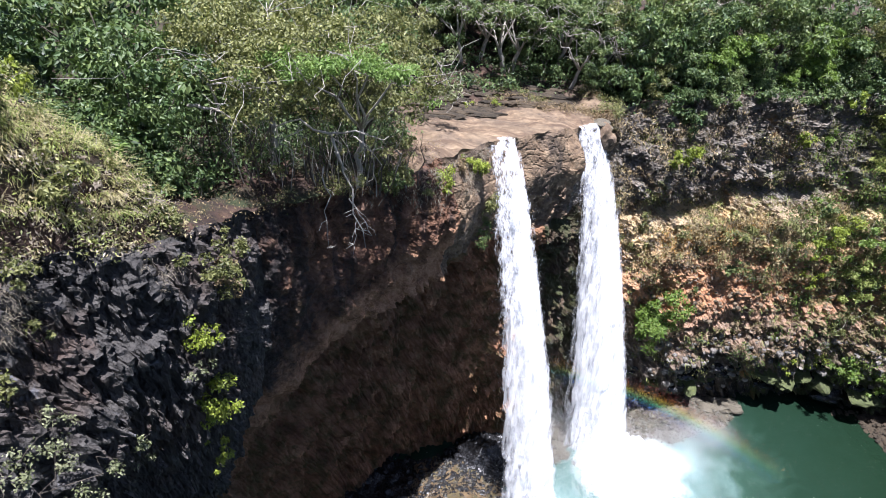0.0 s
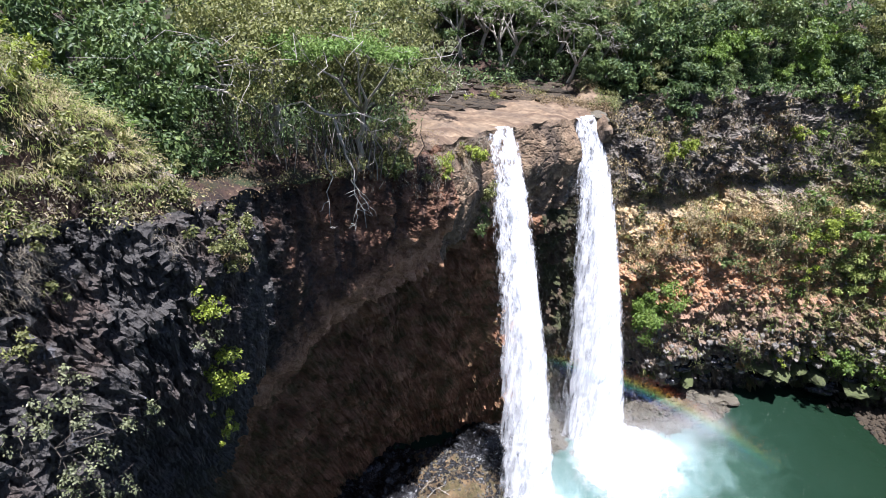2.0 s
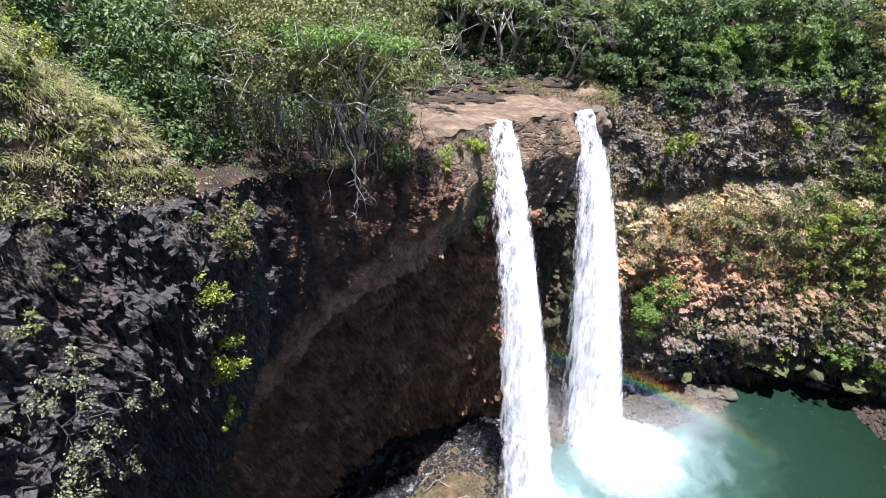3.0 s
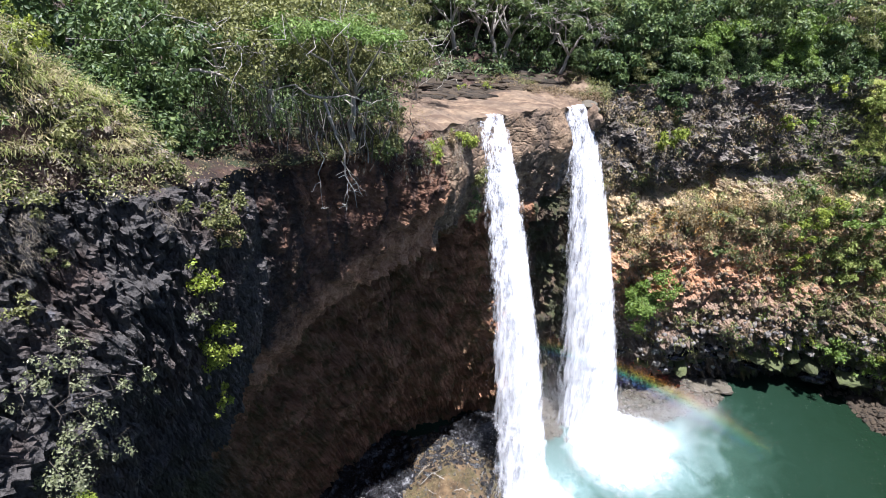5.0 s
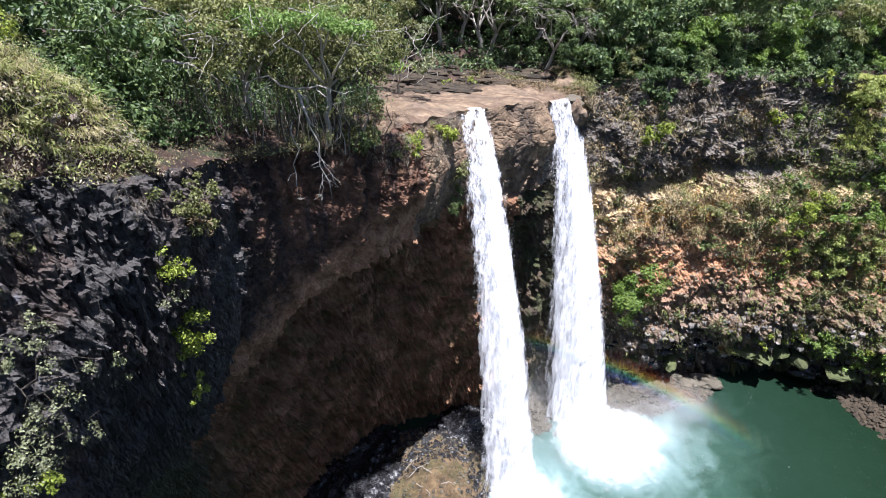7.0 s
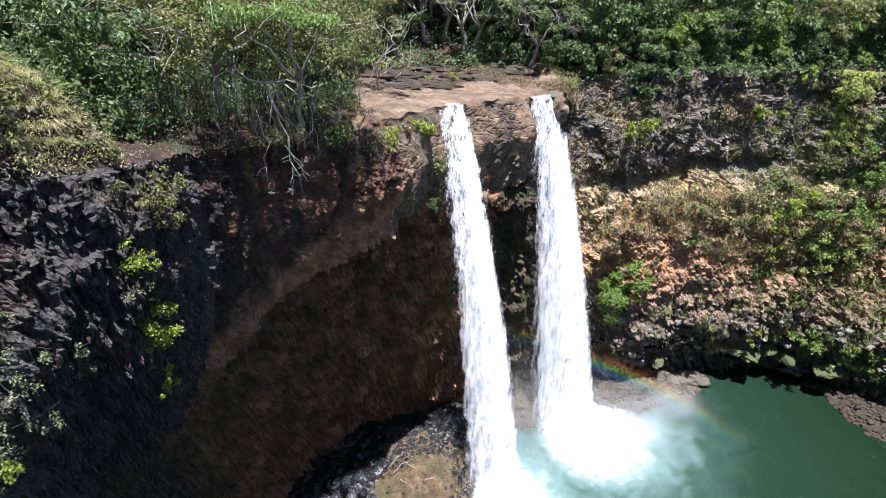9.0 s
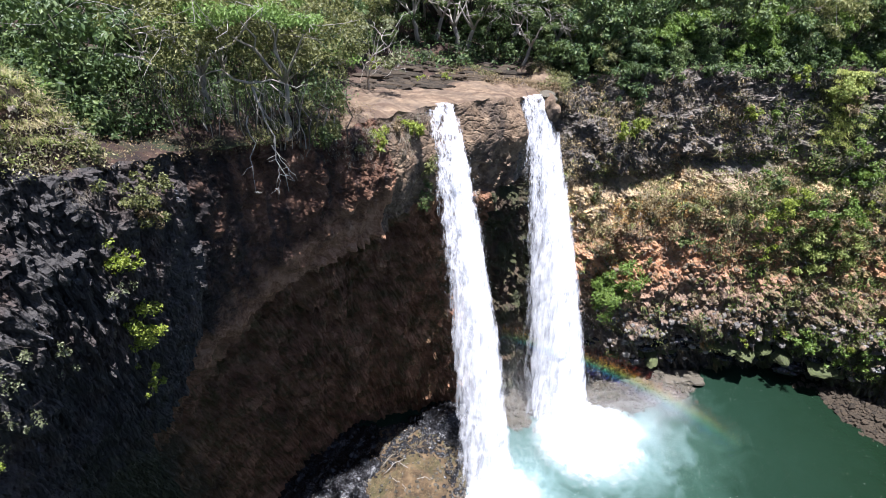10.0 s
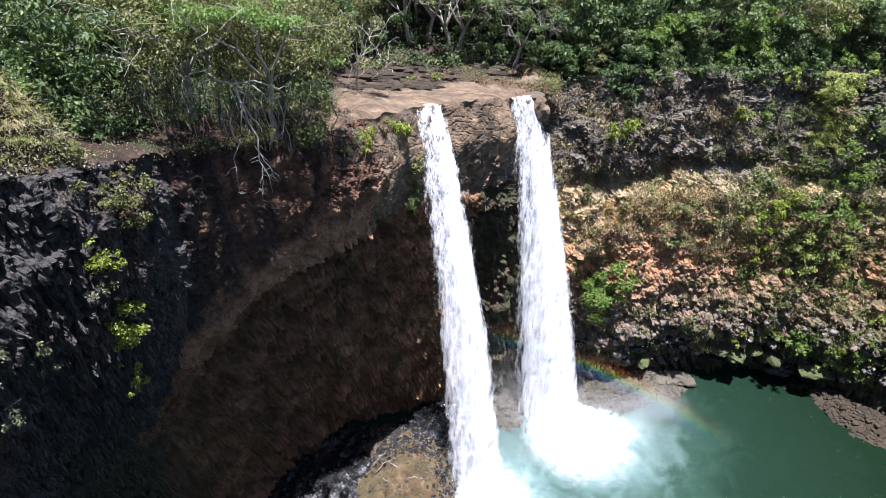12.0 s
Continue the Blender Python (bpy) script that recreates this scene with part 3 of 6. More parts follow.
LEVELS = [spline(c, FINE) for c in (RIM, UPPER, EDGE, UNDER, HOLLOW, FOOT, SUNK)]
STARTS = np.cumsum([0] + FINE)
# the rim is notched and crumbling
_rim = LEVELS[0]
_station = np.interp(np.arange(len(_rim)), STARTS, np.arange(len(STARTS)))
_crumbling = 1 - 0.75 * np.clip(np.minimum(_station - 5.8, 9.4 - _station) / 0.5, 0, 1)          # but worn smooth at the lip
_rim[:, :2] += _crumbling[:, None] * 0.22 * np.stack([fbm(_rim * 1.1, 4, 101), fbm(_rim * 1.1, 4, 102)], -1) + _crumbling[:, None] * 0.10 * np.stack([value_noise(_rim * 4.3, 103), value_noise(_rim * 4.3, 104)], -1)
_rim[:, 2] += 0.10 * fbm(_rim * 1.7, 3, 105)
COLS = int(STARTS[-1])


def cliff_sheet():
    """The smooth cliff: rows from the rim down, columns round the gorge."""
    L, rows = LEVELS, []
    for k, n in enumerate(ROWS_BETWEEN):
        a, b, c, d = L[max(k - 1, 0)], L[k], L[k + 1], L[min(k + 2, 6)]
        for t in np.arange(n) / n:
            m0, m1 = (c - a) * 0.5, (d - b) * 0.5
            h = (2 * t**3 - 3 * t**2 + 1, t**3 - 2 * t**2 + t, -2 * t**3 + 3 * t**2, t**3 - t**2)
            rows.append(h[0] * b + h[1] * m0 * 0.6 + h[2] * c + h[3] * m1 * 0.6)
    rows.append(L[6])
    return np.stack(rows)


SHEET = cliff_sheet()
ROWS = len(SHEET)


def roughened(sheet):
    """Blocks, lumps and ledges pushed out of the smooth sheet, by the kind of rock that each stretch has."""
    du = np.roll(sheet, -1, 1) - np.roll(sheet, 1, 1)
    dv = np.gradient(sheet, axis=0)
    n = np.cross(dv, du)
    n /= np.linalg.norm(n, axis=2)[..., None] + 1e-9
    p = sheet.reshape(-1, 3)
    col = np.tile(np.arange(COLS), ROWS)
    row = np.repeat(np.arange(ROWS), COLS)
    s = np.interp(col, STARTS, np.arange(len(STARTS)))                  # station number, with fractions
    left = np.clip((4.1 - s) / 0.7, 0, 1)
    right = np.clip((s - 10.3) / 0.8, 0, 1)
    mid = 1 - left - right
    warp = np.stack([fbm(p * 0.5, 3, 40), fbm(p * 0.5, 3, 50), fbm(p * 0.5, 3, 60)], -1)
    _, _, block = cells(p * np.array([2.3, 2.3, 0.8]) + warp * 0.5, 5)
    _, _, small = cells(p * np.array([6.0, 6.0, 2.2]) + warp * 0.8, 9)
    k1, k2, knob = cells(p * np.array([4.0, 4.0, 1.5]) + warp * 0.5, 11)
    g1, g2, lump = cells(p * np.array([1.7, 1.7, 2.1]) + warp * 0.6, 13)
    _, _, pebble = cells(p * 4.2 + warp, 17)
    _, _, hulk = cells(p * np.array([0.8, 0.8, 0.6]) + warp * 0.5, 21)
    big = fbm(p * 0.28, 4, 3)
    out_left = 0.5 * (hulk - 0.5) + 0.36 * (block - 0.5) + 0.38 * (knob - 0.5) + 0.3 * (small - 0.5) - 0.18 * np.exp(-((k2 - k1) / 0.09) ** 2) + 0.14 * value_noise(p * np.array([6.0, 6.0, 0.6]), 75) + 0.3 * big
    ledge = np.abs(((p[:, 2] + 2.4 * value_noise(p * 0.2, 31)) / 2.7) % 1 - 0.45)
    ribs = value_noise(p * np.array([0.6, 0.6, 0.13]), 37)
    low_face = np.clip((9.5 - p[:, 2]) / 2.0, 0, 1)
    out_right = (0.52 + 0.3 * low_face) * (lump - 0.5) + 0.5 * (hulk - 0.5) + 0.26 * (block - 0.5) + 0.12 * (small - 0.5) + 0.3 * fbm(p * 2.2, 3, 39) + (0.32 + 0.3 * low_face) * (pebble - 0.5) - 0.2 * np.exp(-((g2 - g1) / 0.1) ** 2) + 0.4 * big + 0.4 * ribs + 1.2 * (0.28 - ledge) * (0.5 + 1.1 * value_noise(p * np.array([0.3, 0.3, 0.5]), 33))
    recess = np.exp(-(((p[:, 2] - 18.8 - 0.7 * value_noise(p * np.array([0.3, 0.3, 0.0]), 35)) / 0.6) ** 2)) * np.clip((14.6 - s) / 1.2, 0, 1)
    out_right = out_right - 1.1 * recess + 0.35 * np.exp(-(((p[:, 2] - 17.2) / 0.9) ** 2))
    bare = np.exp(-(((p[:, 0] - 20.6) / 4.2) ** 2) - ((p[:, 2] - 11.2) / 2.4) ** 2)          # a bare red patch that leans back into the light
    out_right = out_right * (1 - 0.6 * bare) + bare * (0.5 - 0.16 * (p[:, 2] - 11.2))
    streaks = value_noise(p * np.array([2.6, 2.6, 0.35]), 71)
    gullies = value_noise(p * np.array([1.1, 1.1, 0.16]), 73)
    out_wall = 0.4 * big + 0.24 * fbm(p * 1.2, 4, 23) + 0.14 * (knob - 0.5) + 0.12 * (pebble - 0.5) + 0.2 * streaks + 0.3 * gullies - 0.10 * np.exp(-((g2 - g1) / 0.1) ** 2)
    # the face below the lip is worn smooth above and breaks into hanging blocks at its lower edge
    torn = np.clip((23.2 - p[:, 2]) / 1.4, 0, 1)
    out_lip = 0.16 * fbm(p * np.array([0.9, 0.9, 0.45]), 4, 25) + 0.26 * gullies + 0.10 * streaks + (0.04 + 0.30 * torn) * (lump - 0.5) + (0.04 + 0.16 * torn) * (pebble - 0.5) - 0.05 * np.exp(-((g2 - g1) / 0.07) ** 2)
    lip = np.clip((s - 5.7) / 0.6, 0, 1) * np.clip((128 - row) / 8.0, 0, 1)
    out_wall = out_wall + 0.5 * fbm(p * np.array([0.6, 0.6, 0.9]), 4, 29) * np.clip((row - 136) / 20.0, 0, 1)
    # worn beds of rock in the hollow, which climb towards the falls
    bed = ((p[:, 2] - 0.5 * p[:, 0] + 2.2 * fbm(p * 0.35, 3, 77)) / 1.7) % 1
    out_wall = out_wall + (0.45 * bed * (0.4 + 0.9 * value_noise(p * 0.5, 79)) + 0.3 * (pebble - 0.5) + 0.3 * (lump - 0.5)) * np.clip((row - 130) / 10.0, 0, 1)
    out_mid = out_wall * (1 - lip) + out_lip * lip
    amount = left * out_left + right * out_right + mid * out_mid
    brow = np.exp(-(((row - 124) / 8.0) ** 2)) * np.clip((s - 4.5) / 0.9, 0, 1) * np.clip((6.9 - s) / 0.8, 0, 1)
    amount = amount + (0.35 + 0.35 * fbm(p * 0.8, 4, 27) + 0.4 * (lump - 0.5) + 0.2 * (pebble - 0.5)) * brow
    ease = np.clip(row / (5 + 9 * lip), 0, 1)
    q = p + n.reshape(-1, 3) * (amount * ease)[:, None]
    return q.reshape(sheet.shape)


CLIFF = roughened(SHEET)


def cliff_piece(name, first, last, material, label, top=0, bottom=ROWS - 1):
    cols = np.arange(STARTS[first], STARTS[last] + 1) % COLS
    v = CLIFF[top:bottom + 1, cols].reshape(-1, 3)
    ob = part(name, v, grid_faces(bottom + 1 - top, len(cols)), material)
    return tagged(ob, label, "cliff", kind="structure")


cliff_piece("cliff_left", 0, 3, BASALT, "dark blocky basalt cliff with plants growing from cracks")
cliff_piece("cliff_corner", 3, 4, BASALT, "dark blocky basalt corner beside the overhang", 0, 130)
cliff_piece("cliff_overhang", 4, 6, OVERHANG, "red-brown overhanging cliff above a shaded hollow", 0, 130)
cliff_piece("cliff_hollow", 3, 6, CAVE, "damp mossy rock of the hollow, darkened as shade under the overhang", 130)
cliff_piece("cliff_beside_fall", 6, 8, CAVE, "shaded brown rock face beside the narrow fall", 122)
cliff_piece("cliff_lip", 6, 9, LIP, "orange-brown water-worn rock face below the lip", 0, 122)
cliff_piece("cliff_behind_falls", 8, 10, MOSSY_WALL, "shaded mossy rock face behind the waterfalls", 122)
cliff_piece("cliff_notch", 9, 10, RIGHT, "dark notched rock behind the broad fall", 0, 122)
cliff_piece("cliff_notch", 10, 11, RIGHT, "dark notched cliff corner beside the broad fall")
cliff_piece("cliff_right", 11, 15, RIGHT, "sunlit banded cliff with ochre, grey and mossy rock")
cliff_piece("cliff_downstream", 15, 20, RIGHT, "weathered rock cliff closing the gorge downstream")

CENTRE = np.array([15.0, 8.0])
REACH = [0, 0.12, 0.3, 0.5, 0.75, 1, 1.3, 1.6, 2, 2.4, 2.9, 3.4, 4, 4.7, 5.5, 6.5, 7.7, 9, 11, 13.5, 17, 22, 30, 45, 80, 160, 400, 1200, 3000]


def land_height(x, y, d, rim_z):
    """The height of the land a distance d back from the rim."""
    back = np.exp(-(((x - 2.5) / 6.5) ** 2) - ((y - 31) / 8.5) ** 2)           # the river's rock shelf, which dips away from the lip
    z = rim_z + 0.05 * np.minimum(d, 30) * (1 - back) - 0.2 * np.minimum(d, 8.5) * back
    knoll = np.exp(-(((x + 13.2) / 4.2) ** 2) - ((y - 10.6) / np.where(y > 10.6, 2.7, 6.5)) ** 2)
    return z + 5.8 * knoll * np.clip(d / 1.2, 0, 1)


def land():
    rim = LEVELS[0]
    away = rim[:, :2] - CENTRE
    size = np.linalg.norm(away, axis=1)[:, None]
    rings = []
    for d in REACH:
        xy = CENTRE + away * (1 + d / size)
        z = land_height(xy[:, 0], xy[:, 1], d, rim[:, 2])
        rings.append(np.c_[xy, z])
    v = np.stack(rings)
    p = v.reshape(-1, 3)
    d = np.repeat(REACH, COLS)
    calm = 1 - 0.93 * np.exp(-(((p[:, 0] - 2.5) / 6.5) ** 2) - ((p[:, 1] - 29) / 5.5) ** 2)          # the river has worn its shelf flat
    rough = 0.2 * fbm(p * np.array([0.8, 0.8, 0]), 5, 81) + 0.09 * fbm(p * np.array([3, 3, 0]), 3, 85)
    humps = np.exp(-(((p[:, 0] + 12.2) / 3.6) ** 2) - ((p[:, 1] - 9.5) / 4.5) ** 2)
    rough = rough + 0.55 * humps * value_noise(p * np.array([0.9, 0.9, 0.0]), 86)
    step = 0.13 * np.floor(3 * value_noise(p * np.array([0.45, 0.45, 0.0]), 88))
    p[:, 2] += 0.035 * np.floor(4 * fbm(p * np.array([0.5, 0.9, 0.0]), 3, 89)) * (1 - calm) * np.clip(d / 0.8, 0, 1)
    p[:, 2] += (rough + step) * calm * np.clip(d / 0.8, 0, 1) + 0.10 * (1 - np.exp(-d / 0.45))
    return p.reshape(v.shape)


LAND = land()


def land_piece(name, columns, rings, material, label):
    v = LAND[rings[0]:rings[1] + 1][:, np.asarray(columns) % COLS]
    return tagged(part(name, v.reshape(-1, 3), grid_faces(v.shape[0], v.shape[1])[:, ::-1], material, smooth=True), label, "ground", kind="structure")


SHELF = (int(STARTS[5]) + 20, int(STARTS[10]) + 10)
shelf = land_piece("river_shelf", range(SHELF[0], SHELF[1] + 1), (0, 15), SHELF_ROCK, "dry orange-brown bedrock shelf at the lip")
land_piece("ground_beyond_shelf", range(SHELF[0], SHELF[1] + 1), (15, len(REACH) - 1), SOIL, "brown soil and undergrowth under the trees")
land_piece("ground", range(SHELF[1], COLS + SHELF[0] + 1), (0, len(REACH) - 1), SOIL, "brown soil with leaf litter round the gorge")


def land_z(x, y):
    """The land's height near a place in plan."""
    d = (LAND[..., 0] - x) ** 2 + (LAND[..., 1] - y) ** 2
    return float(LAND[..., 2].ravel()[int(d.argmin())])


# ---- pool ----
def pool():
    xs, ys = np.linspace(-16, 58, 150), np.linspace(-48, 40, 170)
    X, Y = np.meshgrid(xs, ys)
    p = np.stack([X, Y, 0 * X], -1).reshape(-1, 3)
    near = np.min([np.hypot(p[:, 0] - fx, p[:, 1] - fy) for fx, fy in FALL_FEET], axis=0)
    p[:, 2] = 0.03 * value_noise(p * 0.8, 91) + 0.16 * np.exp(-near / 5) * value_noise(p * 1.3, 92)
    return tagged(part("water", p, grid_faces(170, 150), WATER_POOL, smooth=True), "deep green plunge pool with foam below the falls", "pool", kind="structure")


pool()


# ---- waterfalls ----
def fall_line(top, foot, t):
    """A place on the thrown curve of falling water: t 0 at the lip, 1 at the foot."""
    top, foot = np.asarray(top), np.asarray(foot)
    t = np.asarray(t)
    run = np.clip(t, -1, 1)[..., None]
    p = top + (foot - top) * run
    p[..., 2] = top[2] + (foot[2] - top[2]) * np.clip(t, 0, 1) ** 1.28 - 0.6 * np.clip(-t, 0, 1)
    return p


def density(ob, values):
    """How dense the white water is at each vertex: 1 solid, 0 gone."""
    ob.data.attributes.new("whiteness", "FLOAT", "POINT").data.foreach_set("value", np.asarray(values, np.float32))


def flecks(rng, at, size, tall=1.0):
    """Drops of water: one small triangle each, turned anyhow."""
    n = len(at)
    d = rng.normal(0, 1, (n, 3, 3))
    d -= d.mean(1, keepdims=True)
    d /= np.linalg.norm(d, axis=2, keepdims=True) + 1e-6
    d[..., 2] *= tall
    v = (at[:, None] + d * (np.broadcast_to(size, n) * rng.uniform(0.6, 1.4, n))[:, None, None]).reshape(-1, 3)
    return v, np.arange(3 * n).reshape(-1, 3)


def waterfall(label, a, b, foot, spread, seed, drops=14000, along=(0.94, 0.34, 0)):
    """Water that leaves the lip between a and b and lands round foot, spread metres wide: a torn core, a thin veil round it that trails upstream, and loose drops."""
    rng = np.random.default_rng(seed)
    thing = tagged(new("waterfall"), label, "waterfall")
    a, b, foot = (np.asarray(v, float) for v in (a, b, foot))
    across = (b - a) / np.linalg.norm(b - a)
    along = np.asarray(along)
    lo, hi = foot - along * spread / 2, foot + along * spread / 2
    lo[2] = hi[2] = min(foot[2], 0.0) - 0.2 if foot[2] < 1 else foot[2]
    outward = np.cross(across, (0, 0, 1))
    if outward @ (foot - a) < 0:
        outward = -outward
    rows, sides = max(60, int((a[2] - foot[2]) * 13)), 48
    t = np.linspace(-0.025, 1, rows)
    ang = np.linspace(0, 2 * math.pi, sides, endpoint=False)
    k = 0.5 - 0.5 * np.cos(ang)
    fallen = np.clip(t, 0, 1)
    drop = np.repeat(fallen, sides)
    # Self-shadow on the left is made by a thin see-through veil.
    for name, first, last, depth in (("stream", 0.16, 0.97, 1.0), ("veil", -0.02, 1.03, 0.6)):
        left, right = fall_line(a, lo, t), fall_line(b, hi, t)
        kk = first + (last - first) * k
        shift = -0.25 * (fallen[:, None] if name == "veil" else 0 * fallen[:, None])
        v = left[:, None] * (1 - kk)[None, :, None] + right[:, None] * kk[None, :, None] + outward * ((0.07 + 0.5 * fallen)[:, None] * depth * np.sin(ang) + shift)[..., None]
        p = v.reshape(-1, 3)
        q = p * np.array([2.6, 2.6, 0.42])
        size = np.repeat(0.02 + 0.15 * fallen, sides)
        p = p + outward * (size * fbm(q, 4, seed))[:, None] + across * (size * 0.9 * fbm(q + 31, 4, seed + 5))[:, None]
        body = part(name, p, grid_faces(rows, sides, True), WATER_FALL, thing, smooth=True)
        side = np.tile(k, rows)
        edge = np.clip(np.minimum(side / (0.4 if name == "stream" else 0.22), (1 - side) / 0.2), 0, 1)
        if name == "stream":
            solid = 0.46 + 0.56 * np.clip(drop * 2.2, 0, 1) - 0.30 * (1 - drop) * (1 - side) - 0.3 * (1 - side) ** 2
            density(body, solid * edge - 0.25 * (1 - edge))
        else:
            density(body, (0.34 + 0.14 * drop) * edge - 0.25 * (1 - edge))
    tt = rng.random(drops) ** 0.75
    kk = rng.normal(0.5, 0.27, drops)
    c = fall_line(a, lo, tt) * (1 - kk)[:, None] + fall_line(b, hi, tt) * kk[:, None]
    inside = np.sqrt(np.clip(1 - (2 * kk - 1) ** 2, 0.02, 1))
    c = c + outward * ((0.08 + 0.55 * tt) * inside * rng.uniform(0.6, 1.3, drops))[:, None] + rng.normal(0, 0.06, (drops, 3)) * (0.3 + 1.6 * tt)[:, None]
    part("spray", *flecks(rng, c, 0.008 + 0.005 * tt, 2.4), DROPS, thing)
    return thing


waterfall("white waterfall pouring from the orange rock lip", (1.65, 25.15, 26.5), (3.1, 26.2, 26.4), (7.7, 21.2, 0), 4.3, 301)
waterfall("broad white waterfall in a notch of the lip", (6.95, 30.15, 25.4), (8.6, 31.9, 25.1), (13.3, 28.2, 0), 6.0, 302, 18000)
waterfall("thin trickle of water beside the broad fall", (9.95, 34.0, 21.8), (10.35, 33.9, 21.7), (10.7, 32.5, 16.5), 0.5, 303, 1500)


def foam(label, fx, fy, wide, high, seed):
    """A boiling heap of white water where a fall lands."""
    n, m = 60, 72
    r = np.linspace(0, 2.3, n)[:, None] * wide
    a = np.linspace(0, 2 * math.pi, m, endpoint=False)[None]
    x, y = fx + r * np.cos(a) + 0.25 * r, fy + r * np.sin(a) - 0.2 * r
    z = high * np.exp(-((r / wide) ** 2) * 1.6) + 0 * a
    p = np.stack([x, y, z], -1).reshape(-1, 3)
    p[:, 2] *= 1 + 0.7 * fbm(p * np.array([1.1, 1.1, 0.3]), 4, seed)
    p[:, 2] += 0.08 * fbm(p * 3.0, 3, seed + 4) + 0.16
    p[:, :2] += 0.2 * np.stack([value_noise(p * 1.6, seed + 7), value_noise(p * 1.6, seed + 8)], -1)
    ob = part("foam", p, grid_faces(n, m, True), FOAM, smooth=True)
    density(ob, np.repeat(1.25 - 1.5 * np.clip((r[:, 0] / wide - 0.35) / 1.9, 0, 1), m))
    return tagged(ob, label, "foam", kind="stuff")


foam("churning white foam below the narrow fall", 7.7, 20.9, 1.6, 0.9, 311)
foam("churning white foam and spray below the broad fall", 14.2, 27.0, 2.5, 1.4, 321)


def drifting(name, label, seed, puffs, size):
    """A soft cloud of drops; puffs: rows of count, centre and half sizes."""
    rng = np.random.default_rng(seed)
    at = []
    for count, centre, half in puffs:
        q = rng.normal(0, 1, (count, 3)) * np.asarray(half) + np.asarray(centre)
        wisp = fbm(q * np.array([0.55, 0.55, 0.55]), 3, seed)
        at.append(q[(wisp > rng.uniform(-0.9, 0.5, count)) & (q[:, 2] > 0.12)])
    return tagged(part(name, *flecks(rng, np.concatenate(at), size), DROPS), label, name, kind="stuff")


drifting("spray", "dense white spray thrown up below the broad fall", 41, (
    (26000, (14.2, 26.9, 0.9), (1.5, 1.3, 0.9)), (26000, (15.6, 25.8, 0.7), (1.9, 1.4, 0.8)), (12000, (13.2, 27.7, 2.4), (1.3, 0.9, 1.4)),
    (9000, (13.0, 25.0, 0.5), (1.6, 1.2, 0.5)), (8000, (8.0, 21.0, 0.8), (1.3, 1.1, 0.8))), 0.022)
drifting("mist", "thin white mist drifting over the pool", 43, (
    (42000, (18.0, 26.9, 0.9), (1.9, 1.6, 0.9)), (62000, (20.3, 28.2, 0.9), (1.8, 1.3, 0.8)), (36000, (22.2, 29.6, 0.8), (1.3, 0.9, 0.6)),
    (20000, (20.0, 24.6, 0.6), (2.4, 1.6, 0.6)), (48000, (9.8, 27.0, 3.0), (1.4, 1.8, 2.6)), (14000, (10.6, 24.0, 1.0), (1.3, 1.6, 1.0))), 0.0115)


def rainbow():
    """The bow in the mist, as painted drops: 40.5 to 42.4 degrees off the way on from the sun past a fixed point on the
    camera's path.
    """
    rng = np.random.default_rng(47)
    n = 42000
    hue = np.clip(rng.normal(0.5, 0.27, n), -0.2, 1.2)
    down = -TO_SUN
    side = Vector((1, 0, 0)).cross(down).normalized()
    ahead = down.cross(side)
    off, aim = np.radians(40.7 + 1.9 * hue), np.radians(rng.triangular(46, 57, 82, n))
    way = np.cos(off)[:, None] * np.array(down) + np.sin(off)[:, None] * (np.cos(aim)[:, None] * np.array(ahead) + np.sin(aim)[:, None] * np.array(side))
    z = np.abs(rng.normal(0, 0.5, n)) + 0.15 + 7.0 * np.clip((np.degrees(aim) - 54) / 20, 0, 1.1)
    x, y, z = (np.array((1.9, -4.5, 39.0)) + way * ((z - 39.0) / way[:, 2])[:, None]).T
    ob = part("rainbow", *flecks(rng, np.c_[x, y, z], 0.0105), RAINBOW_DROPS)
    ob.data.attributes.new("hue", "FLOAT", "POINT").data.foreach_set("value", np.repeat(hue, 3).astype(np.float32))
    return tagged(ob, "faint rainbow in the mist over the pool", "rainbow", kind="stuff")


rainbow()


# ---- plants ----
def leaf_cloud(rng, at, outward, size, long=1.8, droop=0.25):
    """Folded kite-shaped leaves at places, roughly facing outward."""
    n = len(at)
    nor = outward + rng.normal(0, 0.85, (n, 3)) + np.array([0, 0, 0.4])
    nor /= np.linalg.norm(nor, axis=1)[:, None] + 1e-9
    d = np.cross(nor, rng.normal(0, 1, (n, 3)))
    d /= np.linalg.norm(d, axis=1)[:, None] + 1e-9
    d[:, 2] -= droop
    w = np.cross(nor, d)
    s = (size * rng.uniform(0.55, 1.35, n))[:, None]
    tip, mid = at + d * s * long, at + d * s * long * 0.45
    v = np.stack([at, mid + w * s * 0.45 + nor * s * 0.12, tip - nor * s * 0.1, mid - w * s * 0.45 + nor * s * 0.12], 1).reshape(-1, 3)
    k = 4 * np.arange(n)[:, None]
    return v, np.concatenate([k + [0, 1, 2], k + [0, 2, 3]])


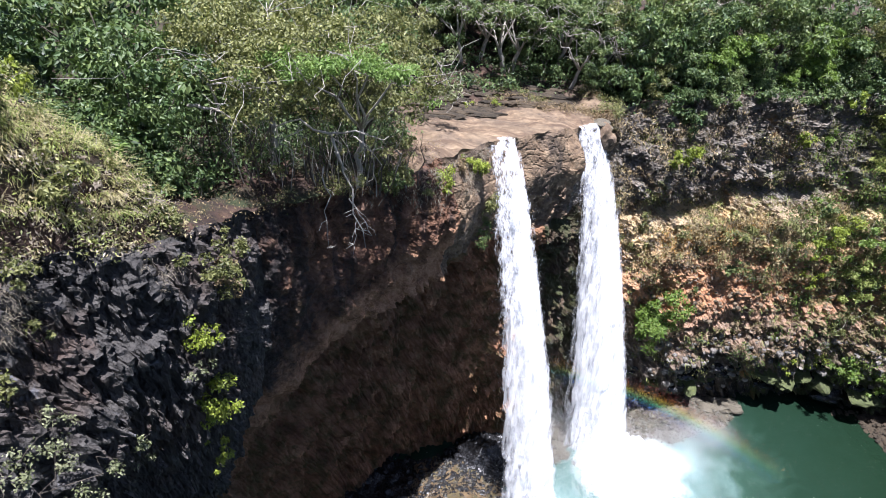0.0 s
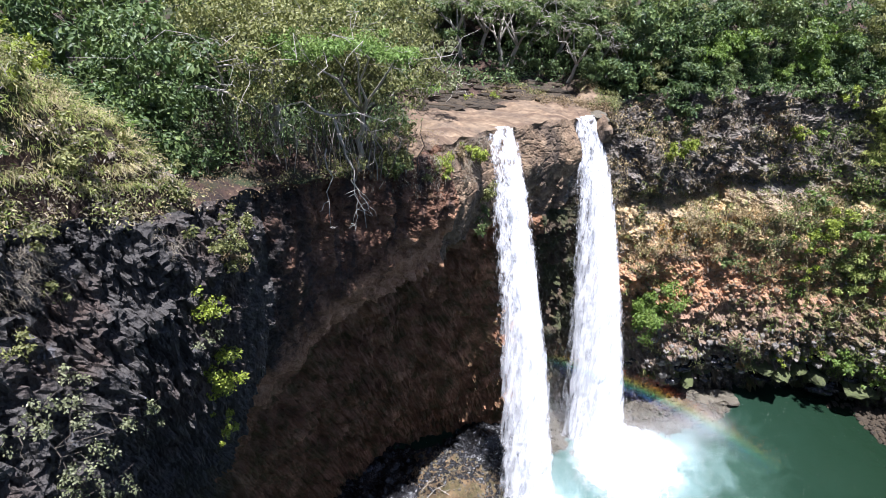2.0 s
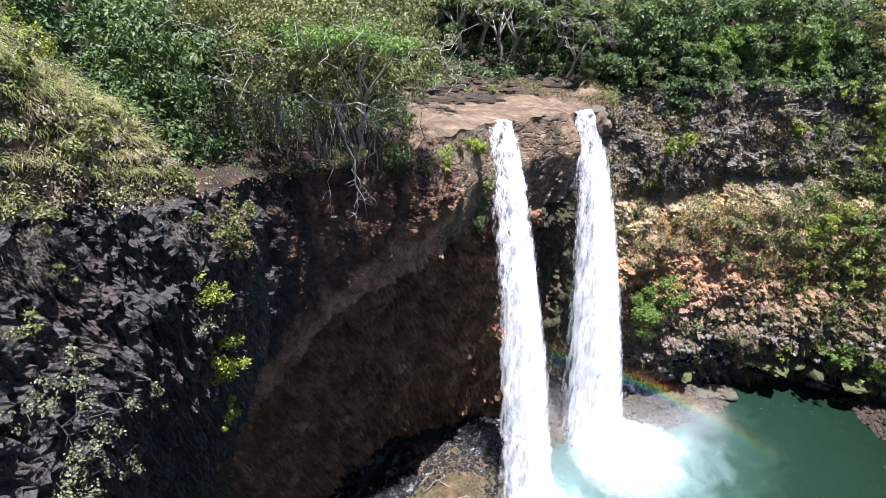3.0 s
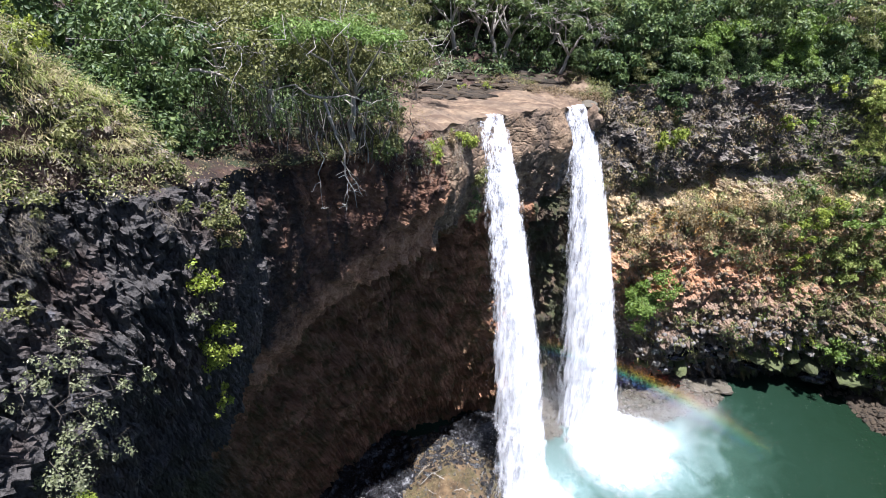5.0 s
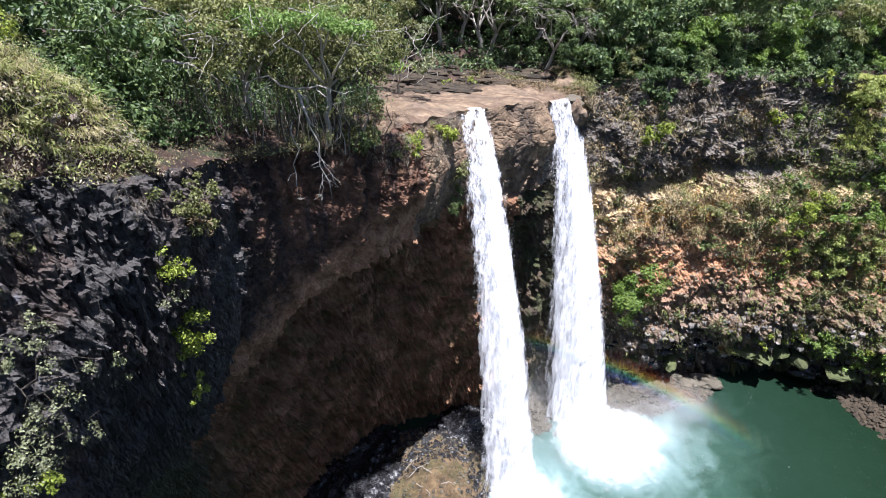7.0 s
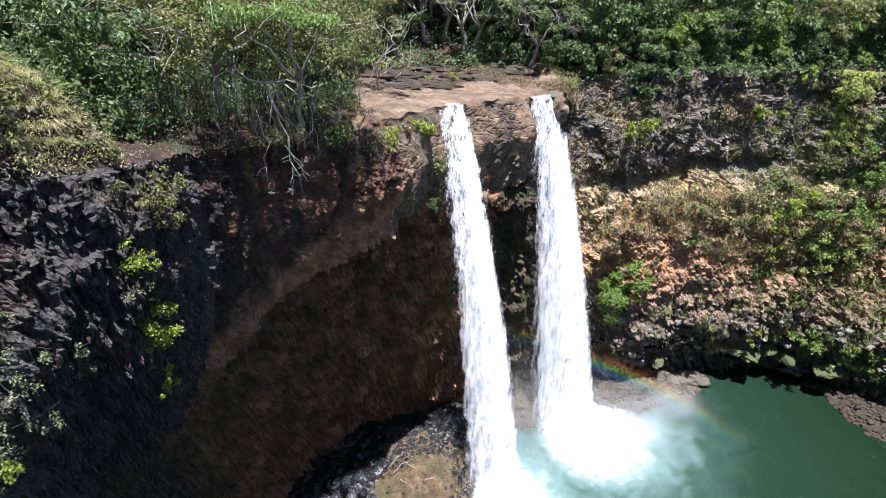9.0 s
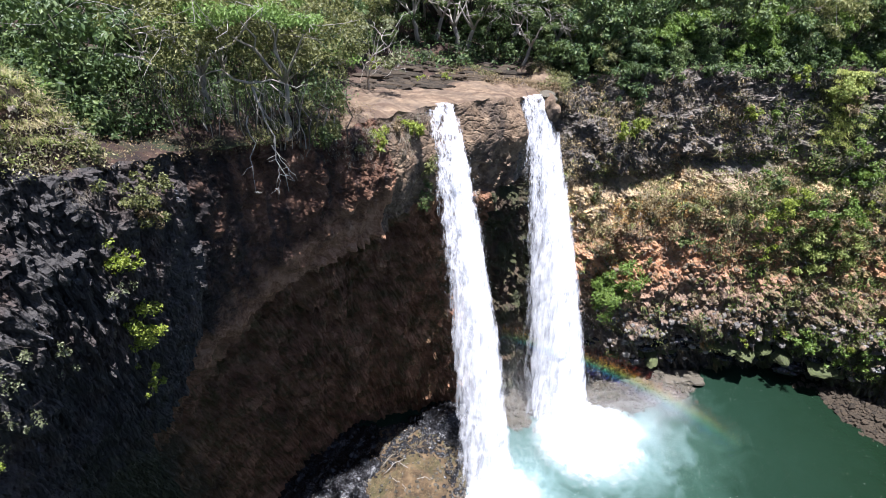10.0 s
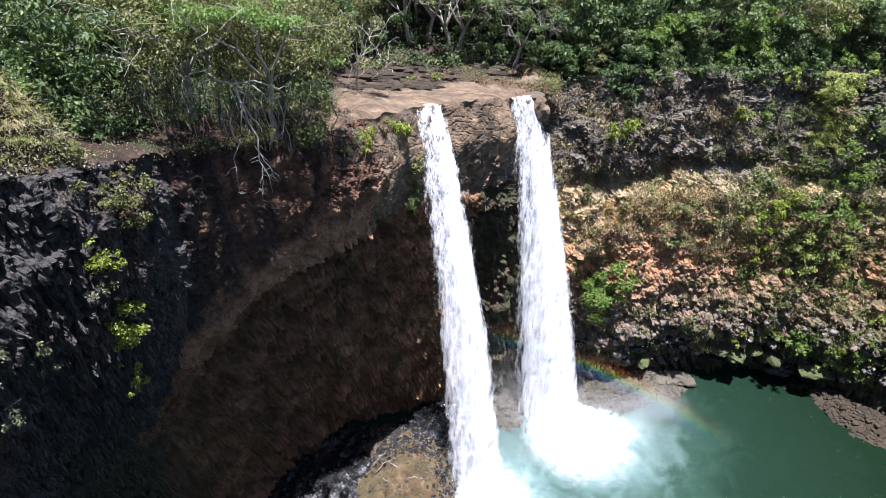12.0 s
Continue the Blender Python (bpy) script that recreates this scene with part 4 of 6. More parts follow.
def crown_of(rng, blobs, count, size, long=1.8, hollow=0.55, droop=0.25, tuft=(1.25, 1.25, 0.75)):
    """Leaves over a crown of uneven clumps; blobs: rows of centre and half sizes."""
    b = np.asarray(blobs, float)
    share = (b[:, 3] * b[:, 4] + b[:, 4] * b[:, 5] + b[:, 3] * b[:, 5])
    count = int(count * 0.88)
    tufts = max(6, count // 170, min(16, count // 45))
    pick = rng.choice(len(b), tufts, p=share / share.sum())
    u = rng.normal(0, 1, (tufts, 3))
    u /= np.linalg.norm(u, axis=1)[:, None]
    r = hollow + (1.05 - hollow) * rng.random(tufts) ** 0.6
    lobes = 1 + 0.3 * value_noise(u * 2.1 + pick[:, None] * 3.7, 7)
    middle = b[pick, :3] + u * b[pick, 3:] * (r * lobes)[:, None]
    wide = np.minimum(0.28 * b[pick, 3:].mean(1) * rng.uniform(0.6, 1.4, tufts), 0.5) + size * 0.6
    own = rng.integers(0, tufts, count)
    off = rng.normal(0, 1, (count, 3))
    off *= (rng.random(count) ** 0.4 / (np.linalg.norm(off, axis=1) + 1e-9))[:, None] * np.array(tuft)
    at = middle[own] + off * wide[own][:, None]
    u = off + 0.5 * u[own]
    keep = off[:, 2] > rng.uniform(-0.9, 0.2, count)
    return leaf_cloud(rng, at[keep], u[keep], size, long, droop)


def bent(rng, a, b, n=6, wander=0.08):
    """A crooked line from a to b."""
    a, b = np.asarray(a, float), np.asarray(b, float)
    t = np.linspace(0, 1, n)[:, None]
    p = a + (b - a) * t + rng.normal(0, wander, (n, 3)) * np.linalg.norm(b - a) * np.sin(t * math.pi)
    p[:, 2] += 0.08 * np.linalg.norm(b - a) * np.sin(t[:, 0] * math.pi)
    return p


def tree(label, seed, blobs, count, size, leaves, bark=BARK, fork=0.45, girth=0.16, long=1.8, lean=(0, 0), twigs=0, hollow=0.55):
    """A tree with its foot at the origin: trunk, a limb into each clump, thin bare twigs and a crown of single leaves."""
    rng = np.random.default_rng(seed)
    thing = tagged(new("tree"), label, "tree")
    top = np.mean(np.asarray(blobs)[:, :3], axis=0)
    knee = np.array([lean[0], lean[1], top[2] * fork])
    p = bent(rng, (0, 0, -0.5), knee, 7, 0.025)
    part("trunk", *tube(p, np.linspace(girth, girth * 0.65, 7), 8), bark, thing, smooth=True)
    limbs = []
    for bl in blobs:
        q = bent(rng, knee - (0, 0, 0.1), np.asarray(bl[:3]), 6, 0.04)
        limbs.append(part("limb", *tube(q, np.linspace(girth * 0.42, girth * 0.08, 6), 6), bark, thing, smooth=True))
    for k in range(twigs):
        bl = blobs[k % len(blobs)]
        d = rng.normal(0, 1, 3) * np.array(bl[3:]) * 0.95
        q = bent(rng, np.asarray(bl[:3]) - (0, 0, 0.3), np.asarray(bl[:3]) + d, 5, 0.1)
        part("twig", *tube(q, np.linspace(0.016, 0.005, 5), 4), bark, limbs[k % len(limbs)])
    part("crown", *crown_of(rng, blobs, count, size, long, hollow), leaves, thing)
    return thing


def put(thing, x, y, z=None, turn=0.0, size=1.0):
    thing.matrix_basis = pose(x, y, land_z(x, y) if z is None else z, 0, 0, turn) @ Matrix.Scale(size, 4)
    return thing


def again(thing, x, y, turn, size, z=None):
    return copy_thing(thing, pose(x, y, land_z(x, y) if z is None else z, 0, 0, turn) @ Matrix.Scale(size, 4))


# the trees on the rim left of the falls
put(tree("flat-topped bright green tree leaning out over the rim", 11,
         [(-0.5, -3.8, 6.2, 1.4, 0.9, 0.26), (0.9, -3.4, 6.1, 1.4, 0.9, 0.26), (2.0, -2.6, 5.8, 1.2, 0.9, 0.28), (-1.8, -3.4, 5.9, 1.2, 0.9, 0.26), (0.2, -2.0, 5.9, 1.4, 1.0, 0.28), (1.9, 1.0, 3.4, 0.9, 0.8, 0.35)],
         10000, 0.056, LEAF_FEATHER, BARK_PALE, 0.5, 0.13, 2.0, (0.2, -0.4), 26, 0.2), -3.5, 18.6)
put(tree("large olive-green tree with pale twigs on the rim", 12,
         [(0.6, -2.8, 4.4, 1.7, 1.4, 1.0), (-1.0, -1.8, 4.7, 1.6, 1.5, 1.1), (2.0, -1.6, 4.9, 1.6, 1.5, 1.0), (0.2, 0.2, 5.8, 2.0, 1.8, 1.2), (-2.0, 0.6, 4.6, 1.5, 1.5, 1.2), (2.8, 0.6, 4.6, 1.6, 1.5, 1.1)],
         26000, 0.072, LEAF_OLIVE, BARK_PALE, 0.4, 0.17, 1.8, (0.1, -0.3), 40), -6.6, 18.2)
put(tree("dense small-leaved tree behind the rim", 13,
         [(0, -1.5, 3.7, 1.7, 1.4, 1.0), (1.7, -1.0, 3.8, 1.6, 1.4, 1.0), (-1.3, -0.5, 4.6, 1.6, 1.5, 1.2), (0.6, 0.6, 5.0, 1.8, 1.6, 1.2)],
         20000, 0.072, LEAF_OLIVE, BARK, 0.35, 0.14, 1.8, (0, -0.2), 16), -3.6, 20.6)
put(tree("dark broad-leaved tree beside the grassy knoll", 14,
         [(0, -1.2, 2.2, 1.3, 1.3, 1.2), (-1.2, 0, 2.8, 1.4, 1.3, 1.3), (1.0, 0.4, 3.2, 1.3, 1.3, 1.3), (-0.3, -0.2, 4.2, 1.4, 1.4, 1.1), (0.6, -1.4, 1.1, 0.9, 0.8, 0.9)],
         13000, 0.105, LEAF_DARK, BARK, 0.35, 0.13), -9.6, 15.2)

put(tree("half-dead pale-leaved small tree with white branches on the shelf", 15,
         [(0.2, -0.4, 1.5, 0.8, 0.6, 0.5), (1.2, -0.6, 1.3, 0.7, 0.6, 0.4), (-0.7, -0.2, 2.0, 0.8, 0.6, 0.6), (0.6, 0.0, 2.3, 0.7, 0.6, 0.5)],
         620, 0.085, LEAF_PALE, BARK_PALE, 0.3, 0.06, 1.7, (0.1, -0.1), 26, 0.3), -1.7, 27.4, None, 0, 1.45)

BUSHY = tree("dense dark green broad-leaved tree at the forest edge", 21,
             [(0, -1.3, 2.3, 1.7, 1.3, 1.3), (-1.5, -0.2, 2.6, 1.4, 1.4, 1.4), (1.5, 0.2, 2.9, 1.5, 1.4, 1.5), (0.2, 0.4, 4.2, 1.8, 1.6, 1.4), (-0.6, -1.5, 0.9, 1.2, 0.8, 0.9), (1.1, -1.2, 1.0, 1.1, 0.8, 0.8)],
             6700, 0.13, LEAF_DARK, BARK, 0.35, 0.15)
LIGHTER = tree("mid-green forest tree with a broken crown", 22,
               [(0.3, -1.2, 2.6, 1.5, 1.2, 1.2), (-1.4, 0, 3.3, 1.5, 1.4, 1.2), (1.5, 0.4, 3.5, 1.4, 1.4, 1.2), (0, 0.2, 4.6, 1.7, 1.6, 1.2)],
               6300, 0.125, LEAF_MID, BARK, 0.4, 0.14, twigs=8)
AIRY = tree("flat-crowned tree with pale spreading limbs", 23,
            [(-2.0, -1.5, 4.6, 1.5, 1.2, 0.35), (1.8, -1.8, 4.2, 1.5, 1.1, 0.35), (0.2, -2.4, 3.6, 1.3, 0.9, 0.3), (2.4, 0.6, 5.0, 1.4, 1.2, 0.35), (-1.2, 0.8, 5.4, 1.5, 1.3, 0.35)],
            4200, 0.115, LEAF_MID, BARK_PALE, 0.42, 0.19, 1.8, (0.6, -0.3), 30, 0.2)
YOUNG = tree("bright young tree on the forest edge", 24,
             [(0, -0.6, 1.6, 1.0, 0.9, 0.9), (-0.7, 0, 2.4, 0.9, 0.9, 0.9), (0.7, 0.1, 2.7, 0.9, 0.9, 0.9), (0, 0, 3.6, 0.9, 0.9, 0.8)],
             3600, 0.12, LEAF_BRIGHT, BARK, 0.4, 0.08)
OLIVE = tree("grey-green thin-leaved forest tree", 25,
             [(0, -1.0, 2.2, 1.3, 1.1, 1.1), (-1.1, 0, 3.0, 1.3, 1.2, 1.2), (1.2, 0.2, 3.4, 1.3, 1.2, 1.2), (0, 0, 4.4, 1.4, 1.3, 1.1)],
             6000, 0.105, LEAF_OLIVE, BARK_PALE, 0.4, 0.12, 2.2, twigs=14)
put(BUSHY, 15.6, 38.3)
put(LIGHTER, 19.3, 39.8)
put(AIRY, 6.5, 39.6)
put(YOUNG, 18.2, 38.6)
put(OLIVE, 28.6, 41.0)
FOREST = (BUSHY, LIGHTER, AIRY, YOUNG, OLIVE)


def forest():
    """The wood behind the rim, planted in uneven rows."""
    rng = random.Random(5)
    for row, (back, kinds) in enumerate(((1.6, (0, 3, 0, 1)), (4.2, (0, 1, 0, 4)), (7.5, (1, 0, 2, 0)))):
        x = 11.5 - row * 0.8
        while x < 44:
            k = int(np.argmin(np.abs(LEVELS[0][STARTS[9]:STARTS[16], 0] - x)) + STARTS[9])
            y = LEVELS[0][k, 1] + back + rng.uniform(-0.7, 0.9)
            again(FOREST[kinds[rng.randrange(4)]], x, y, rng.uniform(0, 360), rng.uniform(0.8, 1.2))
            x += rng.uniform(2.1, 3.3)
    x = 12.6
    while x < 40:
        k = int(np.argmin(np.abs(LEVELS[0][STARTS[10]:STARTS[16], 0] - x)) + STARTS[10])
        y = LEVELS[0][k, 1] + 0.7 + rng.uniform(-0.3, 0.4)
        again(FOREST[(0, 1, 0, 4, 3)[rng.randrange(5)]], x, y, rng.uniform(0, 360), rng.uniform(0.5, 0.75), LEVELS[0][k, 2] - 0.7)
        x += rng.uniform(1.7, 2.8)
    for row in range(3):
        x = -16.0
        while x < 11:
            y = 42.0 + 2.6 * row + rng.uniform(-1, 1) + 0.15 * abs(x)
            again(FOREST[(2, 0, 1, 0, 4, 2)[rng.randrange(6)]], x, y, rng.uniform(0, 360), rng.uniform(0.85, 1.2))
            x += rng.uniform(2.4, 3.8)
    for x, y, k, s in ((-12.5, 18.5, 0, 1.1), (-15.5, 15.0, 0, 1.1), (-14.5, 21, 1, 1.1), (-10.5, 22, 0, 1.1), (-7.5, 22.5, 4, 1.1), (-5.2, 23.5, 1, 1.0), (-12, 26, 0, 1.2),
                       (-8, 27, 0, 1.1), (-4.6, 27.5, 0, 1.0), (-9, 32, 1, 1.1), (-5.5, 32, 0, 1.0), (-5.5, 36.5, 1, 0.9), (-13, 33, 0, 1.2), (-18, 19, 0, 1.2), (-18, 25, 1, 1.2)):
        again(FOREST[k], x, y, rng.uniform(0, 360), s)
    for x, y, k, s in ((-2.6, 35.2, 4, 0.7), (0.2, 38.2, 2, 0.9), (3.2, 38.8, 2, 1.0), (-3.8, 30.4, 4, 0.7), (-4.2, 26.0, 1, 0.7), (9.2, 38.6, 2, 0.9), (11.6, 37.8, 0, 0.9), (-1.0, 43, 0, 0.9), (1.6, 42.4, 0, 0.85), (4.2, 43, 0, 0.9), (6.8, 42.6, 0, 0.9), (9.0, 42.0, 0, 0.9), (10.8, 40.6, 0, 0.85), (-4.2, 39, 0, 0.8), (-3.4, 43, 1, 0.9), (-2.0, 40.5, 2, 1.0), (4.6, 40.4, 2, 1.1)):
        again(FOREST[k], x, y, rng.uniform(0, 360), s)
    for x, y, k, s in ((-2.2, 34.6, 1, 0.45), (-3.4, 33.2, 1, 0.45), (8.9, 37.1, 0, 0.42)):
        again(FOREST[k], x, y, rng.uniform(0, 360), s)
    x = -3.5
    while x < 11:
        again(FOREST[(2, 1, 2, 2, 0)[rng.randrange(5)]], x, 38.4 + rng.uniform(-0.7, 0.9), rng.uniform(-40, 40), rng.uniform(0.75, 1.0))
        x += rng.uniform(1.8, 2.8)


forest()


# ---- the thicket of bare stems under the rim trees ----
def thicket(label, seed, x, y, wide, tall, stems):
    rng = np.random.default_rng(seed)
    thing = tagged(new("thicket"), label, "thicket")
    for _ in range(stems):
        a = np.array([rng.normal(0, wide), rng.normal(0, wide * 0.6), -0.3])
        b = a + (rng.normal(0, 0.5), rng.normal(-0.3, 0.4), tall * rng.uniform(0.6, 1.1))
        part("stem", *tube(bent(rng, a, b, 6, 0.04), np.linspace(rng.uniform(0.012, 0.035), 0.006, 6), 5), BARK_PALE if rng.random() < 0.3 else BARK, thing)
    blobs = [(*(rng.normal(0, wide, 2)), tall * rng.uniform(0.3, 0.8), 0.5, 0.5, 0.5) for _ in range(6)]
    part("foliage", *crown_of(rng, blobs, 900, 0.05, 1.8, 0.3), LEAF_OLIVE, thing)
    thing.location = (x, y, land_z(x, y))
    return thing


for _k, (_x, _y, _w, _t, _n) in enumerate(((-6.6, 16.8, 0.7, 3.2, 26), (-4.9, 17.4, 0.7, 3.4, 26), (-3.3, 18.4, 0.6, 3.0, 22), (-2.2, 19.6, 0.5, 2.6, 16), (-7.9, 17.4, 0.6, 3.2, 18))):
    thicket("tangle of thin bare stems under the trees", 170 + _k, _x, _y, _w, _t, _n)


# ---- shrubs on the walls ----
def on_cliff(first, last, **near):
    """The place on the rough cliff, between two stations, nearest to the given coordinates."""
    some = CLIFF[6:, STARTS[first]:STARTS[last]].reshape(-1, 3)
    d = sum((some[:, "xyz".index(k)] - v) ** 2 for k, v in near.items())
    return some[int(d.argmin())]


def shrub(label, seed, at, half, count, size, leaves, twigs=5, long=1.7, rooted=False):
    """A shrub rooted in the rock at a place: bare stems and a ragged crown."""
    rng = np.random.default_rng(seed)
    thing = tagged(new("shrub"), label, "shrub")
    h = np.asarray(half, float)
    blobs = [(*(rng.normal(0, 0.45, 3) * h + (0, 0, 0.25 * h[2])), *(h * rng.uniform(0.45, 0.75))) for _ in range(5)]
    some = CLIFF.reshape(-1, 3)
    root = some[int(((some - at) ** 2).sum(1).argmin())] - at if rooted else np.array((0, 0, -0.1))
    if rooted:
        gap = float(np.linalg.norm(root))
        at = at + root * max(0.0, 1 - 0.3 / (gap + 1e-6))
        root = root * min(1.0, 0.3 / (gap + 1e-6))
    for k in range(twigs):
        q = bent(rng, root, np.asarray(blobs[k % 5][:3]) * 1.3, 5, 0.1)
        part("stem", *tube(q, np.linspace(0.012, 0.004, 5), 4), BARK if rooted else BARK_PALE, thing)
    part("foliage", *crown_of(rng, blobs, count, size, long, 0.25, 0.25, (0.95, 0.95, 1.0)), leaves, thing)
    thing.location = at
    return thing


for s, (x, z, half, count, leaves, label) in enumerate((
        (23.9, 22.4, (0.5, 0.6, 1.5), 1300, LEAF_YELLOW, "bright yellow-green upright shrub on the cliff"),
        (15.0, 22.2, (0.9, 0.8, 1.1), 1300, LEAF_YELLOW, "rounded green shrub rooted on the cliff"),
        (16.6, 9.3, (2.8, 1.5, 2.6), 6400, LEAF_BRIGHT, "lush green shrub at the foot of the cliff"),
        (15.4, 9.4, (1.7, 1.2, 1.8), 2200, LEAF_BRIGHT, "lush green shrub at the foot of the cliff"),
        (27.6, 15.9, (2.2, 1.0, 1.5), 2100, LEAF_YELLOW, "green shrub hanging from a cliff ledge"),
        (30.8, 15.6, (2.0, 1.0, 1.5), 2000, LEAF_BRIGHT, "green shrub hanging from a cliff ledge"),
        (31.2, 11.8, (2.3, 0.9, 2.8), 2700, GRASS_GREEN, "olive creeper draped over the cliff"),
        (34.6, 11.9, (2.3, 0.9, 2.8), 2700, GRASS_GREEN, "olive creeper draped over the cliff"),
        (32.0, 18.6, (1.7, 0.9, 1.4), 1900, LEAF_BRIGHT, "bright shrub growing out of the cliff"),
        (34.6, 18.4, (1.7, 0.9, 1.4), 1900, LEAF_BRIGHT, "green shrub growing out of the cliff"),
        (33.4, 5.2, (2.3, 0.9, 1.0), 2000, LEAF_BRIGHT, "low green shrub on the rocks above the pool"),
        (37.0, 3.4, (1.6, 0.8, 0.5), 700, LEAF_BRIGHT, "low bright green plants on the pool bank"),
        (21.0, 13.8, (1.1, 0.6, 0.6), 600, LEAF_MID, "small green shrub in a cliff crack"),
        (13.4, 17.2, (0.9, 0.6, 0.9), 700, LEAF_OLIVE, "small olive shrub beside the broad fall"),
        (24.6, 16.9, (1.9, 0.6, 0.7), 1000, LEAF_OLIVE, "dry olive shrub along a cliff ledge"),
        (26.9, 25.6, (0.7, 0.5, 0.5), 380, LEAF_YELLOW, "small yellow-green shrub under the rim"),
        (30.9, 24.3, (1.5, 1.4, 2.0), 2400, GRASS_GREEN, "tall bright grass and fern below the rim"),
        (31.6, 22.6, (1.2, 0.7, 1.6), 1100, LEAF_TAN, "withered orange fern below the rim"),
        (33.8, 22.4, (1.6, 0.8, 1.6), 1600, LEAF_MID, "green creeper hanging from the rim"),
        (27.4, 17.6, (1.2, 0.7, 0.8), 800, LEAF_MID, "green shrub on a cliff ledge"),
        (20.8, 16.6, (2.2, 0.6, 0.6), 1100, LEAF_OLIVE, "dry olive shrub along a cliff ledge"),
        (18.2, 15.6, (1.0, 0.6, 0.7), 600, LEAF_OLIVE, "olive shrub in a cliff crack"),
        (14.0, 25.0, (1.3, 0.9, 1.0), 1500, LEAF_DARK, "dark leafy bush drooping over the cliff rim"),
        (15.6, 24.6, (1.5, 0.9, 1.3), 1900, LEAF_DARK, "dark leafy bush drooping over the cliff rim"),
        (17.6, 25.2, (1.3, 0.9, 0.9), 1400, LEAF_MID, "leafy bush drooping over the cliff rim"),
        (21.4, 25.6, (1.2, 0.8, 0.7), 1000, LEAF_DARK, "dark leafy bush drooping over the cliff rim"),
        (25.2, 25.7, (1.3, 0.8, 0.9), 1200, LEAF_MID, "leafy bush drooping over the cliff rim"),
        (28.4, 25.4, (1.2, 0.8, 1.0), 1200, LEAF_DARK, "dark leafy bush drooping over the cliff rim"))):
    shrub(label, 500 + s, on_cliff(10, 15, x=x, z=z) + (0, -0.2 - 0.5 * half[1], 0.1), half, int(count * 1.1), 0.115, leaves)
_rng = random.Random(63)
for s in range(34):
    x, z = _rng.uniform(25.5, 39), _rng.uniform(4, 23)
    wide = _rng.uniform(0.5, 1.2)
    leaves, label = ((LEAF_BRIGHT, "bright green shrub clinging to the damp cliff"), (LEAF_MID, "leafy green shrub clinging to the cliff"), (LEAF_YELLOW, "yellow-green shrub in a cliff crack"), (LEAF_OLIVE, "olive shrub on a narrow cliff ledge"))[_rng.randrange(4)]
    shrub(label, 640 + s, on_cliff(12, 16, x=x, z=z) + (0, -0.1, 0.1), (wide, wide * 0.6, wide * _rng.uniform(0.6, 1.1)), int(620 * wide), 0.11, leaves)
for s in range(16):
    x, z = _rng.uniform(12.5, 25), _rng.uniform(7, 24)
    wide = _rng.uniform(0.35, 0.7)
    shrub("small dry olive shrub on a cliff ledge", 680 + s, on_cliff(10, 14, x=x, z=z) + (0, -0.1, 0.1), (wide, wide * 0.6, wide * 0.8), int(800 * wide), 0.075, (LEAF_OLIVE, LEAF_MID, LEAF_OLIVE, LEAF_TAN)[s % 4])

for s, (x, y, z, half, count, leaves, label) in enumerate((
        (-6.45, 10.4, 23.7, (0.72, 0.62, 1.3), 2500, LEAF_YELLOW, "bright yellow-green shrub on the dark cliff"),
        (-6.6, 10.4, 26.3, (0.4, 0.45, 0.75), 800, LEAF_YELLOW, "small yellow-green shrub on the dark cliff"),
        (-6.5, 11.4, 28.2, (0.58, 0.72, 0.87), 1330, LEAF_OLIVE, "ragged olive shrub under the grassy rim"),
        (-6.2, 12.5, 28.1, (0.58, 0.72, 1.09), 1178, LEAF_OLIVE, "ragged olive shrub under the grassy rim"),
        (-6.2, 12.2, 27.3, (0.51, 0.65, 0.51), 798, LEAF_TAN, "withered shrub under the grassy rim"),
        (-7.0, 10.3, 21.1, (0.36, 0.43, 0.58), 456, LEAF_YELLOW, "small yellow-green shrub low on the dark cliff"),
        (-8.0, 7.3, 25.2, (0.43, 0.6, 0.5), 403, LEAF_PALE, "pale-leaved shrub clinging to dark basalt"),
        (-8.1, 5.2, 26.4, (0.77, 1.02, 1.18), 1472, LEAF_PALE, "large pale-leaved shrub clinging to dark basalt"),
        (-8.2, 4.2, 24.2, (0.68, 1.02, 0.84), 997, LEAF_PALE, "pale-leaved shrub clinging to dark basalt"),
        (-6.8, 9.9, 25.8, (0.43, 0.68, 0.37), 403, LEAF_PALE, "withered pale shrub on the dark cliff"),
        (-9.0, 7.2, 29.5, (0.43, 0.65, 0.51), 494, LEAF_OLIVE, "green tuft of leaves on the dark cliff"),
        (-9.1, 5.9, 28.6, (0.43, 0.65, 0.58), 494, LEAF_OLIVE, "green tuft of leaves on the dark cliff"),
        (-8.0, 8.0, 24.2, (0.34, 0.5, 0.43), 237, LEAF_PALE, "small pale shrub on the dark cliff"),
        (-8.6, 6.6, 27.8, (0.34, 0.6, 0.43), 285, LEAF_PALE, "small pale shrub on the dark cliff"),
        (-8.8, 4.8, 27.6, (0.59, 0.82, 0.7), 875, LEAF_PALE, "pale-leaved shrub clinging to dark basalt"),
        (-8.6, 4.6, 25.2, (0.7, 0.94, 0.94), 1250, LEAF_PALE, "large pale-leaved shrub clinging to dark basalt"),
        (-8.5, 4.1, 23.8, (0.6, 0.7, 0.45), 900, LEAF_YELLOW, "leafy yellow-green shrub low on the dark cliff"),
        (-8.8, 5.6, 24.0, (0.47, 0.59, 0.59), 525, LEAF_PALE, "pale-leaved shrub clinging to dark basalt"))):
    shrub(label, 600 + s, np.array((x, y, z)), np.asarray(half) * 1.2, int(count * (1.0 if leaves == LEAF_PALE else 1.1)), 0.055 if leaves == LEAF_PALE else 0.068, leaves, 5, 1.5, True)

